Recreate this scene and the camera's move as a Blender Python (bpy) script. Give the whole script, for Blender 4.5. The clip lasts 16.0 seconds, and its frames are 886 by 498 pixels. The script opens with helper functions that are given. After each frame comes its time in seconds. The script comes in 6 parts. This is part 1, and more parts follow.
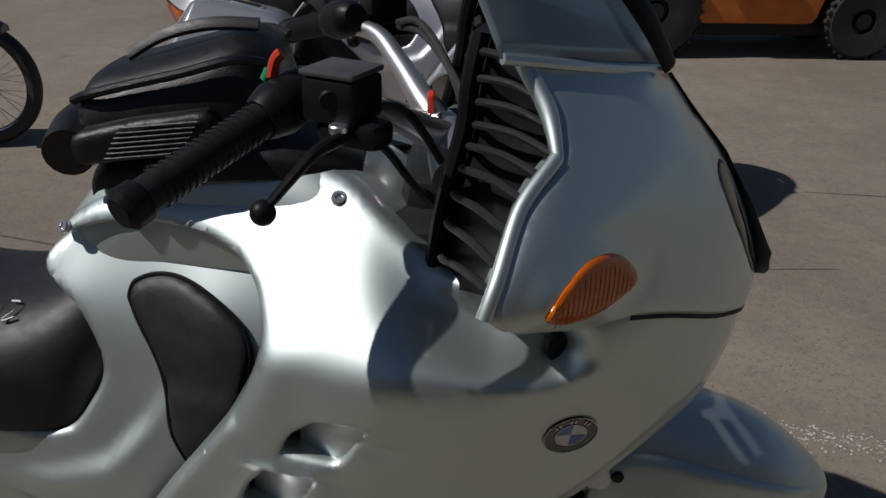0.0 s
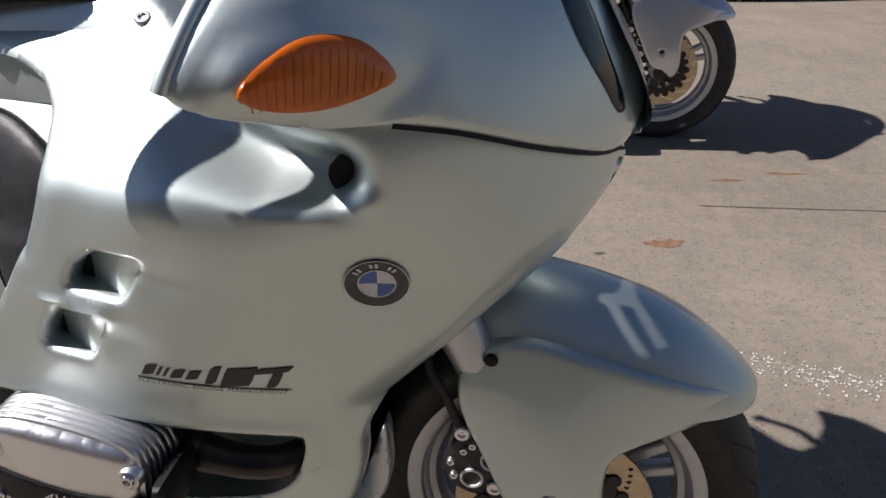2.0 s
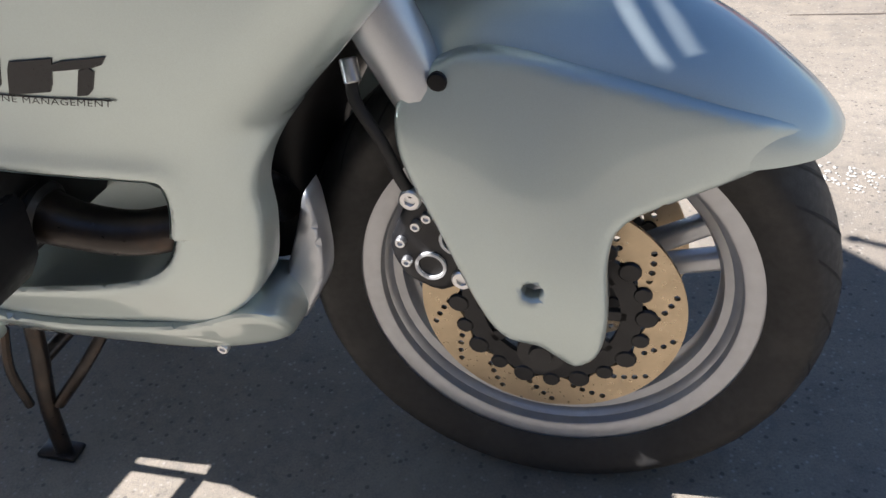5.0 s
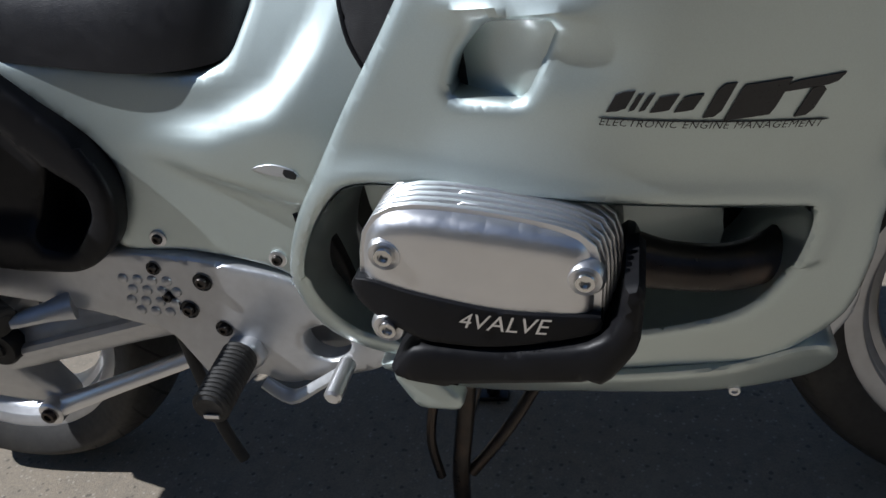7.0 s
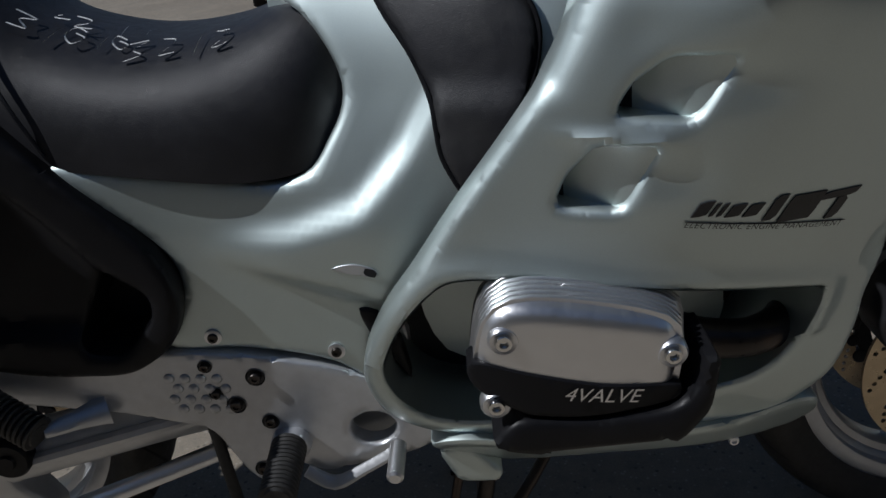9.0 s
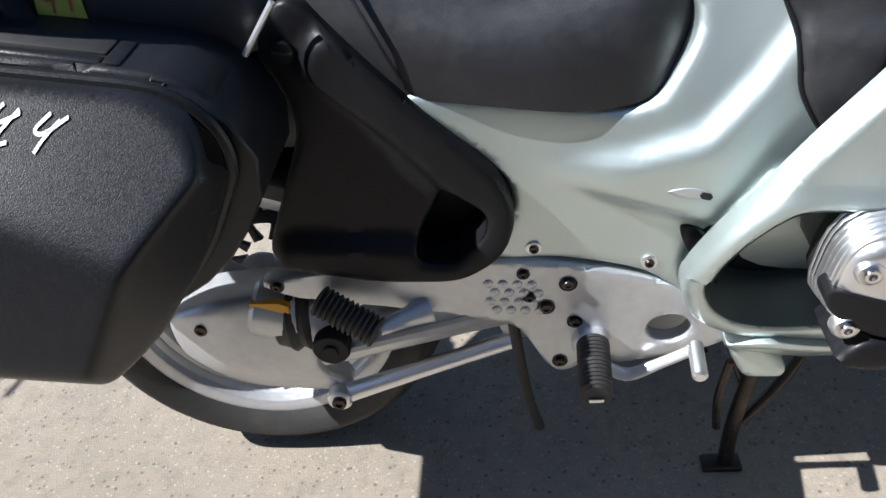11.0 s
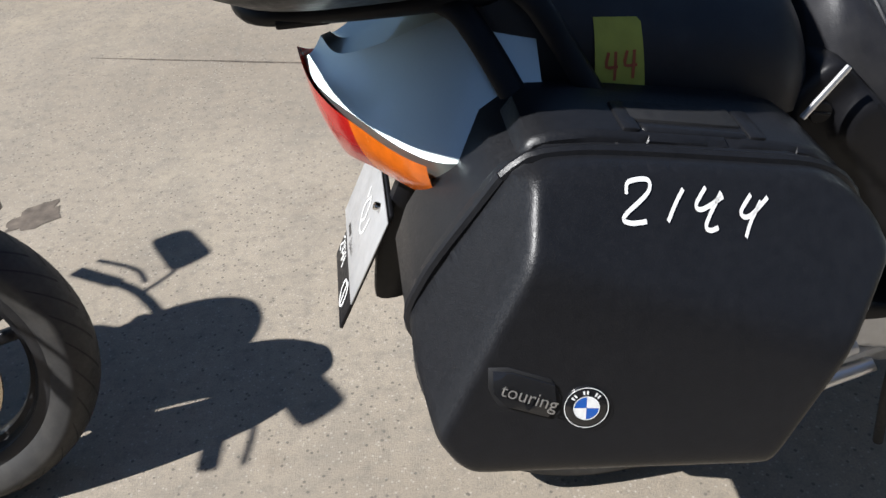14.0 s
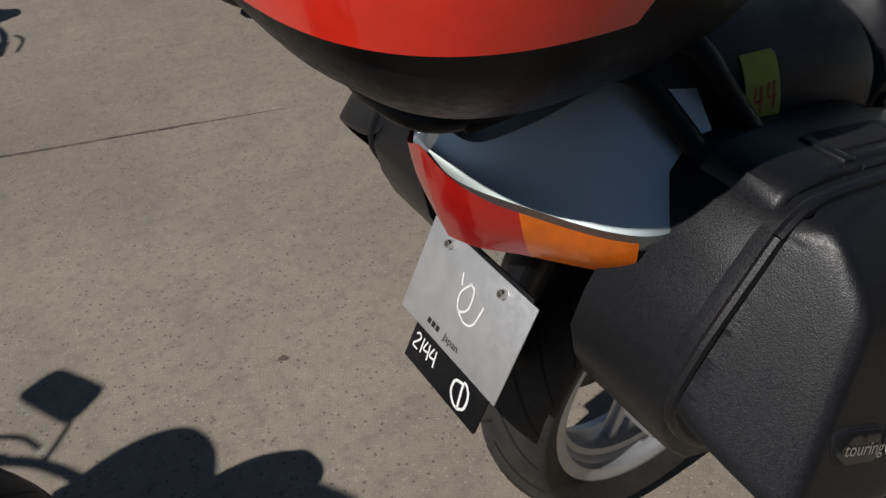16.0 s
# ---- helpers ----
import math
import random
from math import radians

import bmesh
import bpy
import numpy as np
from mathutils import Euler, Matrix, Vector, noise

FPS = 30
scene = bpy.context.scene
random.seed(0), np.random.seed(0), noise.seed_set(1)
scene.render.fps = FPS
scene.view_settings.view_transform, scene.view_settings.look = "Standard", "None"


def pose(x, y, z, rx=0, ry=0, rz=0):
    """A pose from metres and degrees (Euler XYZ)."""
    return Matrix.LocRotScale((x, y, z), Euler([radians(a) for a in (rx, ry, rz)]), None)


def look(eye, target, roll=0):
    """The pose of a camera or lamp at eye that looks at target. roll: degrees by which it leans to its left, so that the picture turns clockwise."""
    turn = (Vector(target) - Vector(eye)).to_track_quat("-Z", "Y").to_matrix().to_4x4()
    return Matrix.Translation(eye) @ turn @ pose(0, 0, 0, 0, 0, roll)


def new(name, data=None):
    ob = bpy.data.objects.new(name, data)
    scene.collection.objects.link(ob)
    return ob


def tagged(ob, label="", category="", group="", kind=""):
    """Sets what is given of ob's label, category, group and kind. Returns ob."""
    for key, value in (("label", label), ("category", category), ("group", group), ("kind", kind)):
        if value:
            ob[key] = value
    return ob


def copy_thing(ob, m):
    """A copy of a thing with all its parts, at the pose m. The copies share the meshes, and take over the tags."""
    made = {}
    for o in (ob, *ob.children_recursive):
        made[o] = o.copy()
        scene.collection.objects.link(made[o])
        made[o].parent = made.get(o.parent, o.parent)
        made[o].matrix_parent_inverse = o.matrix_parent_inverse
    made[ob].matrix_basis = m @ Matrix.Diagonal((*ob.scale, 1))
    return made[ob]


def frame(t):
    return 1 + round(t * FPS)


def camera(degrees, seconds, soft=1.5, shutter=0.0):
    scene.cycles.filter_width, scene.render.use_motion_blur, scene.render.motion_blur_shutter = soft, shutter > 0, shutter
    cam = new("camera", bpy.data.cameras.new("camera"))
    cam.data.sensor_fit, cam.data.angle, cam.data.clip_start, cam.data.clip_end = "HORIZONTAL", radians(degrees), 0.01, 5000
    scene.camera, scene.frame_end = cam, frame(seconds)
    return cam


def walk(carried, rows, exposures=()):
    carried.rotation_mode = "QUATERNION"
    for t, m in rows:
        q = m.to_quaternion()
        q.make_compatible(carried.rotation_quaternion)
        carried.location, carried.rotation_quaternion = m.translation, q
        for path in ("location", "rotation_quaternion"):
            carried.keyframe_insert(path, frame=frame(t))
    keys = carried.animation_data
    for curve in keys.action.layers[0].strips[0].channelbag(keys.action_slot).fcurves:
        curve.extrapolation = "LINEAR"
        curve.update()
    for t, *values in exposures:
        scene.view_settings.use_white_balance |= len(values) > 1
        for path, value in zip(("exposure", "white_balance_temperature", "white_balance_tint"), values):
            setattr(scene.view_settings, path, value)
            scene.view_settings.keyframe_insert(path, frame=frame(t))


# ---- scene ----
cam = camera(57.1, 16.0)
PATH = [
    (0.0, (0.3783, -1.0671, 1.4461), (0.3742, 0.7838, 0.5408), 1.2),
    (0.5, (0.4318, -1.1711, 1.4368), (0.3783, 0.6736, 0.5202), 2.7),
    (1.0, (0.5606, -1.2000, 1.4101), (0.3917, 0.6159, 0.4532), 0.3),
    (1.5, (0.7244, -1.1618, 1.3411), (0.4617, 0.6386, 0.3749), -0.6),
    (2.0, (0.7357, -1.0094, 1.2535), (0.4287, 0.7838, 0.2863), -1.3),
    (2.5, (0.8026, -0.8405, 1.1629), (0.3927, 0.9414, 0.2142), -4.1),
    (3.0, (0.9314, -0.7086, 1.0176), (0.3309, 1.0022, 0.0391), -4.4),
    (3.2, (0.9860, -0.7138, 0.9373), (0.3196, 1.0125, 0.0330), -6.2),
    (5.3, (0.7738, -0.8291, 0.9095), (0.2712, 0.7725, -0.2833), -6.2),
    (5.5, (0.7171, -0.8611, 0.9239), (0.2011, 0.7581, -0.2420), -5.6),
    (6.0, (0.5946, -0.9239, 0.9631), (0.0332, 0.7148, -0.1514), -5.4),
    (6.5, (0.4432, -0.9322, 0.9558), (-0.1687, 0.7014, -0.1411), -9.0),
    (7.0, (0.2990, -0.9157, 0.9342), (-0.2428, 0.7890, -0.0886), -10.9),
    (7.5, (0.1918, -0.9404, 0.9208), (-0.1800, 0.8374, -0.0515), -8.3),
    (8.0, (0.1208, -0.9929, 0.9445), (0.0054, 0.8477, 0.0258), -6.0),
    (8.2, (0.1105, -1.0001, 0.9641), (0.0394, 0.8498, 0.0597), -5.9),
    (10.3, (-0.1305, -1.0743, 1.1217), (-0.3005, 0.7262, 0.1339), -6.8),
    (10.5, (-0.1614, -1.0671, 1.1351), (-0.3983, 0.6860, 0.0793), -8.0),
    (11.0, (-0.2737, -1.0393, 1.1855), (-0.5250, 0.5871, -0.0536), -9.0),
    (11.5, (-0.3891, -1.0413, 1.2308), (-0.6610, 0.5510, -0.0474), -9.3),
    (12.0, (-0.5467, -1.0671, 1.2545), (-0.6909, 0.5243, -0.0453), -7.3),
    (12.5, (-0.6878, -1.1196, 1.2906), (-0.7846, 0.4831, 0.0000), -6.4),
    (13.0, (-0.8309, -1.0763, 1.2968), (-0.9535, 0.5274, 0.0082), -6.0),
    (13.5, (-0.9803, -0.9919, 1.3029), (-0.9978, 0.5716, -0.0391), -6.9),
    (14.0, (-1.0833, -0.9548, 1.3266), (-0.9628, 0.6468, 0.0361), -4.7),
    (14.5, (-1.2460, -0.9579, 1.3781), (-0.8423, 0.6541, 0.1607), -2.6),
    (15.0, (-1.3779, -0.9208, 1.4039), (-0.8196, 0.7045, 0.2678), -1.6),
    (15.5, (-1.4788, -0.7807, 1.3926), (-0.7722, 0.7601, 0.2215), -2.3),
    (16.0, (-1.5324, -0.6468, 1.3730), (-0.7228, 0.7148, 0.0556), -3.0),
]
walk(cam, [(t, look(eye, target, roll)) for t, eye, target, roll in PATH],
     [(0.0, -0.88, 6450, 14), (0.5, -1.3, 6450, 14), (1.0, -1.1, 6450, 15), (1.5, -0.3, 6500, 17), (2.0, 0.2, 6500, 17), (3.0, 0.25, 6500, 18), (5.3, 1.4, 6050, 14), (5.5, 1.4, 6050, 14), (6.0, 1.0, 5950, 12), (6.5, 0.52, 5900, 11),
      (7.0, 0.1, 5900, 10), (7.5, -0.4, 5900, 10), (8.0, -0.75, 5900, 10), (8.2, -0.8, 5900, 10), (10.3, -0.5, 5950, 10), (10.5, -0.2, 5950, 10), (11.0, 1.12, 6000, 10), (11.5, 1.75, 6050, 9),
      (12.5, 1.75, 6050, 9), (13.5, 1.15, 6050, 9), (14.0, 0.75, 6200, 10), (15.0, 0.3, 6500, 11), (15.5, -0.05, 6500, 11), (16.0, -0.4, 6500, 11)])

# ---- sky and sun ----
SUN_WAY = Vector((0.87, 0.17, -1.0)).normalized()      # the way the sunlight goes
sun = new("sun", bpy.data.lights.new("sun", "SUN"))
sun.data.energy, sun.data.angle, sun.data.color = 5.0, radians(0.6), (1.0, 0.965, 0.915)
sun.matrix_world = look((-6, -2, 8), Vector((-6, -2, 8)) + SUN_WAY)
world = bpy.data.worlds.new("sky")
scene.world = world
world.use_nodes = True
_sky = world.node_tree.nodes.new("ShaderNodeTexSky")
_sky.sky_type, _sky.sun_disc = "NISHITA", False
_sky.air_density, _sky.dust_density, _sky.ozone_density = 1.0, 0.2, 3.0
_sky.sun_elevation = math.asin(-SUN_WAY.z)
_sky.sun_rotation = math.atan2(-SUN_WAY.x, -SUN_WAY.y)
_back = world.node_tree.nodes["Background"]
_back.inputs[1].default_value = 0.05
world.node_tree.links.new(_sky.outputs[0], _back.inputs[0])


# ---- materials ----
def mat(name, color, rough=0.5, metal=0.0, vary=0.12, scale=30.0, bump=0.0, bump_scale=400.0, coat=0.0, rough_vary=0.08,
        dirt=None, dirt_amount=0.0, dirt_scale=6.0, spec=0.5, flake=0.0, alpha_glass=0.0):
    """A surface with grain at two scales, patchy dirt and fine relief."""
    m = bpy.data.materials.new(name)
    m.use_nodes = True
    nt = m.node_tree
    bsdf = nt.nodes["Principled BSDF"]
    put, link = nt.nodes.new, nt.links.new
    co = put("ShaderNodeTexCoord")
    big = put("ShaderNodeTexNoise")
    big.inputs["Scale"].default_value, big.inputs["Detail"].default_value = scale, 6
    link(co.outputs["Object"], big.inputs["Vector"])
    ramp = put("ShaderNodeMapRange")
    ramp.inputs["From Min"].default_value, ramp.inputs["From Max"].default_value = 0.3, 0.7
    ramp.inputs["To Min"].default_value, ramp.inputs["To Max"].default_value = 1 - vary, 1 + vary
    link(big.outputs["Fac"], ramp.inputs["Value"])
    mul = put("ShaderNodeVectorMath")
    mul.operation = "SCALE"
    mul.inputs[0].default_value = color
    link(ramp.outputs["Result"], mul.inputs["Scale"])
    out = mul.outputs["Vector"]
    if dirt_amount:
        dn = put("ShaderNodeTexNoise")
        dn.inputs["Scale"].default_value, dn.inputs["Detail"].default_value, dn.inputs["Roughness"].default_value = dirt_scale, 9, 0.65
        link(co.outputs["Object"], dn.inputs["Vector"])
        dr = put("ShaderNodeMapRange")
        dr.inputs["From Min"].default_value, dr.inputs["From Max"].default_value = 0.5, 0.75
        dr.inputs["To Max"].default_value = dirt_amount
        link(dn.outputs["Fac"], dr.inputs["Value"])
        mix = put("ShaderNodeMix")
        mix.data_type = "RGBA"
        mix.inputs[7].default_value = (*dirt, 1)
        link(dr.outputs["Result"], mix.inputs[0])
        link(out, mix.inputs[6])
        out = mix.outputs[2]
    link(out, bsdf.inputs["Base Color"])
    rr = put("ShaderNodeMapRange")
    rr.inputs["From Min"].default_value, rr.inputs["From Max"].default_value = 0.3, 0.7
    rr.inputs["To Min"].default_value, rr.inputs["To Max"].default_value = max(0.0, rough - rough_vary), min(1.0, rough + rough_vary)
    fine = put("ShaderNodeTexNoise")
    fine.inputs["Scale"].default_value, fine.inputs["Detail"].default_value = scale * 3.7, 4
    link(co.outputs["Object"], fine.inputs["Vector"])
    link(fine.outputs["Fac"], rr.inputs["Value"])
    link(rr.outputs["Result"], bsdf.inputs["Roughness"])
    bsdf.inputs["Metallic"].default_value = metal
    bsdf.inputs["Coat Weight"].default_value = coat
    bsdf.inputs["Coat Roughness"].default_value = 0.04
    bsdf.inputs["Specular IOR Level"].default_value = spec
    if bump:
        bn = put("ShaderNodeTexNoise")
        bn.inputs["Scale"].default_value, bn.inputs["Detail"].default_value = bump_scale, 3
        link(co.outputs["Object"], bn.inputs["Vector"])
        bp = put("ShaderNodeBump")
        bp.inputs["Strength"].default_value, bp.inputs["Distance"].default_value = bump, 0.001
        link(bn.outputs["Fac"], bp.inputs["Height"])
        link(bp.outputs["Normal"], bsdf.inputs["Normal"])
    return m


PAINT = mat("silver_green_paint", (0.60, 0.68, 0.67), 0.53, 1.0, 0.03, 900, coat=1.0, rough_vary=0.04, dirt=(0.47, 0.51, 0.48), dirt_amount=0.2, dirt_scale=5)
GREYPAINT = mat("silver_grey_paint", (0.58, 0.60, 0.63), 0.40, 0.7, 0.03, 900, coat=0.8)
VINYL = mat("black_vinyl", (0.016, 0.016, 0.019), 0.46, 0, 0.2, 20, 0.35, 900, rough_vary=0.06, dirt=(0.07, 0.068, 0.065), dirt_amount=0.35, dirt_scale=9)
LEATHER = mat("black_leather", (0.008, 0.008, 0.0095), 0.42, 0, 0.2, 20, 0.5, 500)
PLASTIC = mat("black_grained_plastic", (0.0095, 0.0098, 0.0115), 0.37, 0, 0.12, 90, 0.28, 620, spec=0.34, dirt=(0.022, 0.022, 0.024), dirt_amount=0.15, dirt_scale=30)
SMOOTHBLACK = mat("black_plastic", (0.0085, 0.0085, 0.010), 0.42, 0, 0.15, 25, 0.08, 700, spec=0.2, dirt=(0.03, 0.03, 0.03), dirt_amount=0.2)
RUBBER = mat("rubber", (0.026, 0.025, 0.024), 0.62, 0, 0.2, 30, 0.3, 600, dirt=(0.10, 0.09, 0.075), dirt_amount=0.35, dirt_scale=10)
ALLOY = mat("silver_painted_alloy", (0.56, 0.57, 0.59), 0.36, 0.6, 0.05, 60, 0.05, 900, dirt=(0.33, 0.31, 0.28), dirt_amount=0.3)
BARE = mat("bare_aluminium", (0.78, 0.78, 0.79), 0.34, 0.95, 0.02, 40, 0.0, 700, rough_vary=0.02, dirt=(0.50, 0.49, 0.48), dirt_amount=0.15)
POLISHED = mat("polished_metal", (0.75, 0.74, 0.72), 0.14, 1.0, 0.04, 60)
STEEL = mat("dark_steel", (0.055, 0.048, 0.044), 0.35, 0.8, 0.2, 30, 0.1, 500, dirt=(0.16, 0.085, 0.045), dirt_amount=0.3, dirt_scale=18)
DISC = mat("worn_brake_disc", (0.55, 0.44, 0.30), 0.33, 0.85, 0.10, 40, 0.15, 900)
BLACKMETAL = mat("black_metal", (0.02, 0.02, 0.022), 0.38, 0.2, 0.2, 40, 0.2, 600)
GRIP = mat("grip_rubber", (0.011, 0.011, 0.012), 0.5, 0, 0.2, 30, 0.2, 600, spec=0.35)
# one near-black for painted recess shade and for real seams, slats and seals
DARK = mat("shade_and_dark_trim", (0.008, 0.008, 0.009), 0.7, 0, 0.2, 20)
AMBER = mat("amber_lens", (0.66, 0.135, 0.004), 0.2, 0, 0.12, 60, 0.15, 300, coat=0.2)
RED = mat("red_lens", (0.42, 0.009, 0.006), 0.16, 0, 0.08, 60, 0.1, 300, coat=0.4)
REDBAND = mat("bright_red_reflector", (0.80, 0.030, 0.014), 0.14, 0, 0.06, 40, coat=0.5)
WHITE = mat("white_paint_pen", (0.80, 0.80, 0.78), 0.6, 0, 0.1, 200)
BLUE = mat("blue_enamel", (0.02, 0.10, 0.42), 0.2, 0, 0.05, 60, coat=0.6)
BLACKGLOSS = mat("black_enamel", (0.012, 0.012, 0.013), 0.15, 0, 0.1, 60, coat=0.5)
DECAL = mat("black_decal", (0.018, 0.018, 0.02), 0.35, 0, 0.1, 200)
YELLOW = mat("yellow_paper", (0.50, 0.50, 0.085), 0.75, 0, 0.08, 60)
REDINK = mat("red_ink", (0.50, 0.12, 0.05), 0.8)
PLATEMAT = mat("brushed_plate", (0.50, 0.50, 0.50), 0.40, 0.5, 0.08, 30, 0.1, 900)
ORANGE = mat("orange_machine_paint", (0.62, 0.17, 0.02), 0.45, 0, 0.12, 6, 0.1, 60, dirt=(0.25, 0.09, 0.02), dirt_amount=0.4, dirt_scale=4)
GREEN = mat("green_lever", (0.02, 0.28, 0.12), 0.4)
REDPLASTIC = mat("red_switch", (0.65, 0.05, 0.02), 0.4)


def glass(name, color, rough=0.03, weight=1.0):
    m = bpy.data.materials.new(name)
    m.use_nodes = True
    b = m.node_tree.nodes["Principled BSDF"]
    b.inputs["Base Color"].default_value = (*color, 1)
    b.inputs["Roughness"].default_value = rough
    b.inputs["Transmission Weight"].default_value = weight
    b.inputs["IOR"].default_value = 1.45
    return m


GLASS = glass("clear_lens", (0.9, 0.93, 0.95))
SCREEN = glass("tinted_screen", (0.45, 0.55, 0.60), 0.06, 0.55)


# ---- building helpers ----
def shade(me, limit=38.0):
    """Smooth faces, with edges sharper than the limit kept sharp."""
    bm = bmesh.new()
    bm.from_mesh(me)
    for fa in bm.faces:
        fa.smooth = True
    for e in bm.edges:
        if len(e.link_faces) == 2:
            e.smooth = e.calc_face_angle(0) < radians(limit)
    bm.to_mesh(me)
    bm.free()


def part(name, geo, material, parent=None, label="", limit=38.0):
    """Links a bmesh, or (verts, faces), as one mesh object, under its thing or part."""
    me = bpy.data.meshes.new(name)
    if isinstance(geo, tuple):
        me.from_pydata([tuple(v) for v in geo[0]], [], [tuple(f) for f in geo[1]])
    else:
        geo.to_mesh(me)
        geo.free()
    shade(me, limit)
    me.materials.append(material)
    ob = new(name, me)
    if parent is not None:
        ob.parent = parent
    if label:
        tagged(ob, label)
    return ob


def thing(name, label, category, place=(0, 0, 0), group=""):
    ob = new(name)
    ob.location = place
    return tagged(ob, label, category, group)


def spline(pts, n=8, closed=True):
    """A Catmull-Rom curve through points of any dimension."""
    p = np.array(pts, float)
    k = len(p)
    out = []
    for i in range(k if closed else k - 1):
        if closed:
            a, b, c, d = p[(i - 1) % k], p[i], p[(i + 1) % k], p[(i + 2) % k]
        else:
            a, b, c, d = p[max(i - 1, 0)], p[i], p[i + 1], p[min(i + 2, k - 1)]
        for s in np.arange(n) / n:
            out.append(0.5 * (2 * b + (c - a) * s + (2 * a - 5 * b + 4 * c - d) * s * s + (3 * b - a - 3 * c + d) * s ** 3))
    if not closed:
        out.append(p[-1])
    return np.array(out)


def rounded(pts, r=0.01, n=4):
    """A closed polygon with its corners rounded off."""
    p = np.array(pts, float)
    k, out = len(p), []
    for i in range(k):
        a, b, c = p[i - 1], p[i], p[(i + 1) % k]
        u, v = a - b, c - b
        q = min(r, 0.45 * np.linalg.norm(u), 0.45 * np.linalg.norm(v))
        u, v = b + u / np.linalg.norm(u) * q, b + v / np.linalg.norm(v) * q
        for s in np.linspace(0, 1, n + 1):
            out.append((1 - s) ** 2 * u + 2 * s * (1 - s) * b + s * s * v)
    return np.array(out)


def even(poly, step):
    """A closed polygon walked in even steps."""
    p = np.vstack([poly, poly[:1]])
    run = np.concatenate([[0], np.cumsum(np.linalg.norm(np.diff(p, axis=0), axis=1))])
    n = max(8, int(run[-1] / step))
    s = np.linspace(0, run[-1], n, endpoint=False)
    return np.stack([np.interp(s, run, p[:, i]) for i in range(p.shape[1])], 1)


def inside(pts, poly):
    x, z = pts[:, 0], pts[:, 1]
    hit = np.zeros(len(pts), bool)
    for (x0, z0), (x1, z1) in zip(poly, np.roll(poly, -1, 0)):
        if z0 != z1:
            hit ^= ((z0 > z) != (z1 > z)) & (x < (x1 - x0) * (z - z0) / (z1 - z0) + x0)
    return hit


def away(pts, poly, closed=True):
    """Each point's distance from a polygon's line."""
    best = np.full(len(pts), 1e9)
    ends = np.roll(poly, -1, 0) if closed else poly[1:]
    for a, b in zip(poly, ends):
        d = b - a
        s = np.clip(((pts - a) @ d) / max(d @ d, 1e-12), 0, 1)
        best = np.minimum(best, np.linalg.norm(pts - a - s[:, None] * d, axis=1))
    return best


def knots(rows):
    """A smooth surface depth(x, z) through a few knots (thin plate)."""
    k = np.array(rows, float)
    n = len(k)

    def kern(r):
        return np.where(r > 0, r * r * np.log(np.maximum(r, 1e-9)), 0)
    A = np.zeros((n + 3, n + 3))
    A[:n, :n] = kern(np.linalg.norm(k[:, None, :2] - k[None, :, :2], axis=2))
    A[:n, n], A[:n, n + 1:] = 1, k[:, :2]
    A[n, :n], A[n + 1:, :n] = 1, k[:, :2].T
    w = np.linalg.solve(A + np.diag([1e-6] * n + [0] * 3), np.concatenate([k[:, 2], [0, 0, 0]]))

    def depth(p):
        p = np.atleast_2d(p)
        return kern(np.linalg.norm(p[:, None] - k[None, :, :2], axis=2)) @ w[:n] + w[n] + p @ w[n + 1:]
    return depth


def plane(d):
    return lambda p: np.full(len(np.atleast_2d(p)), float(d))


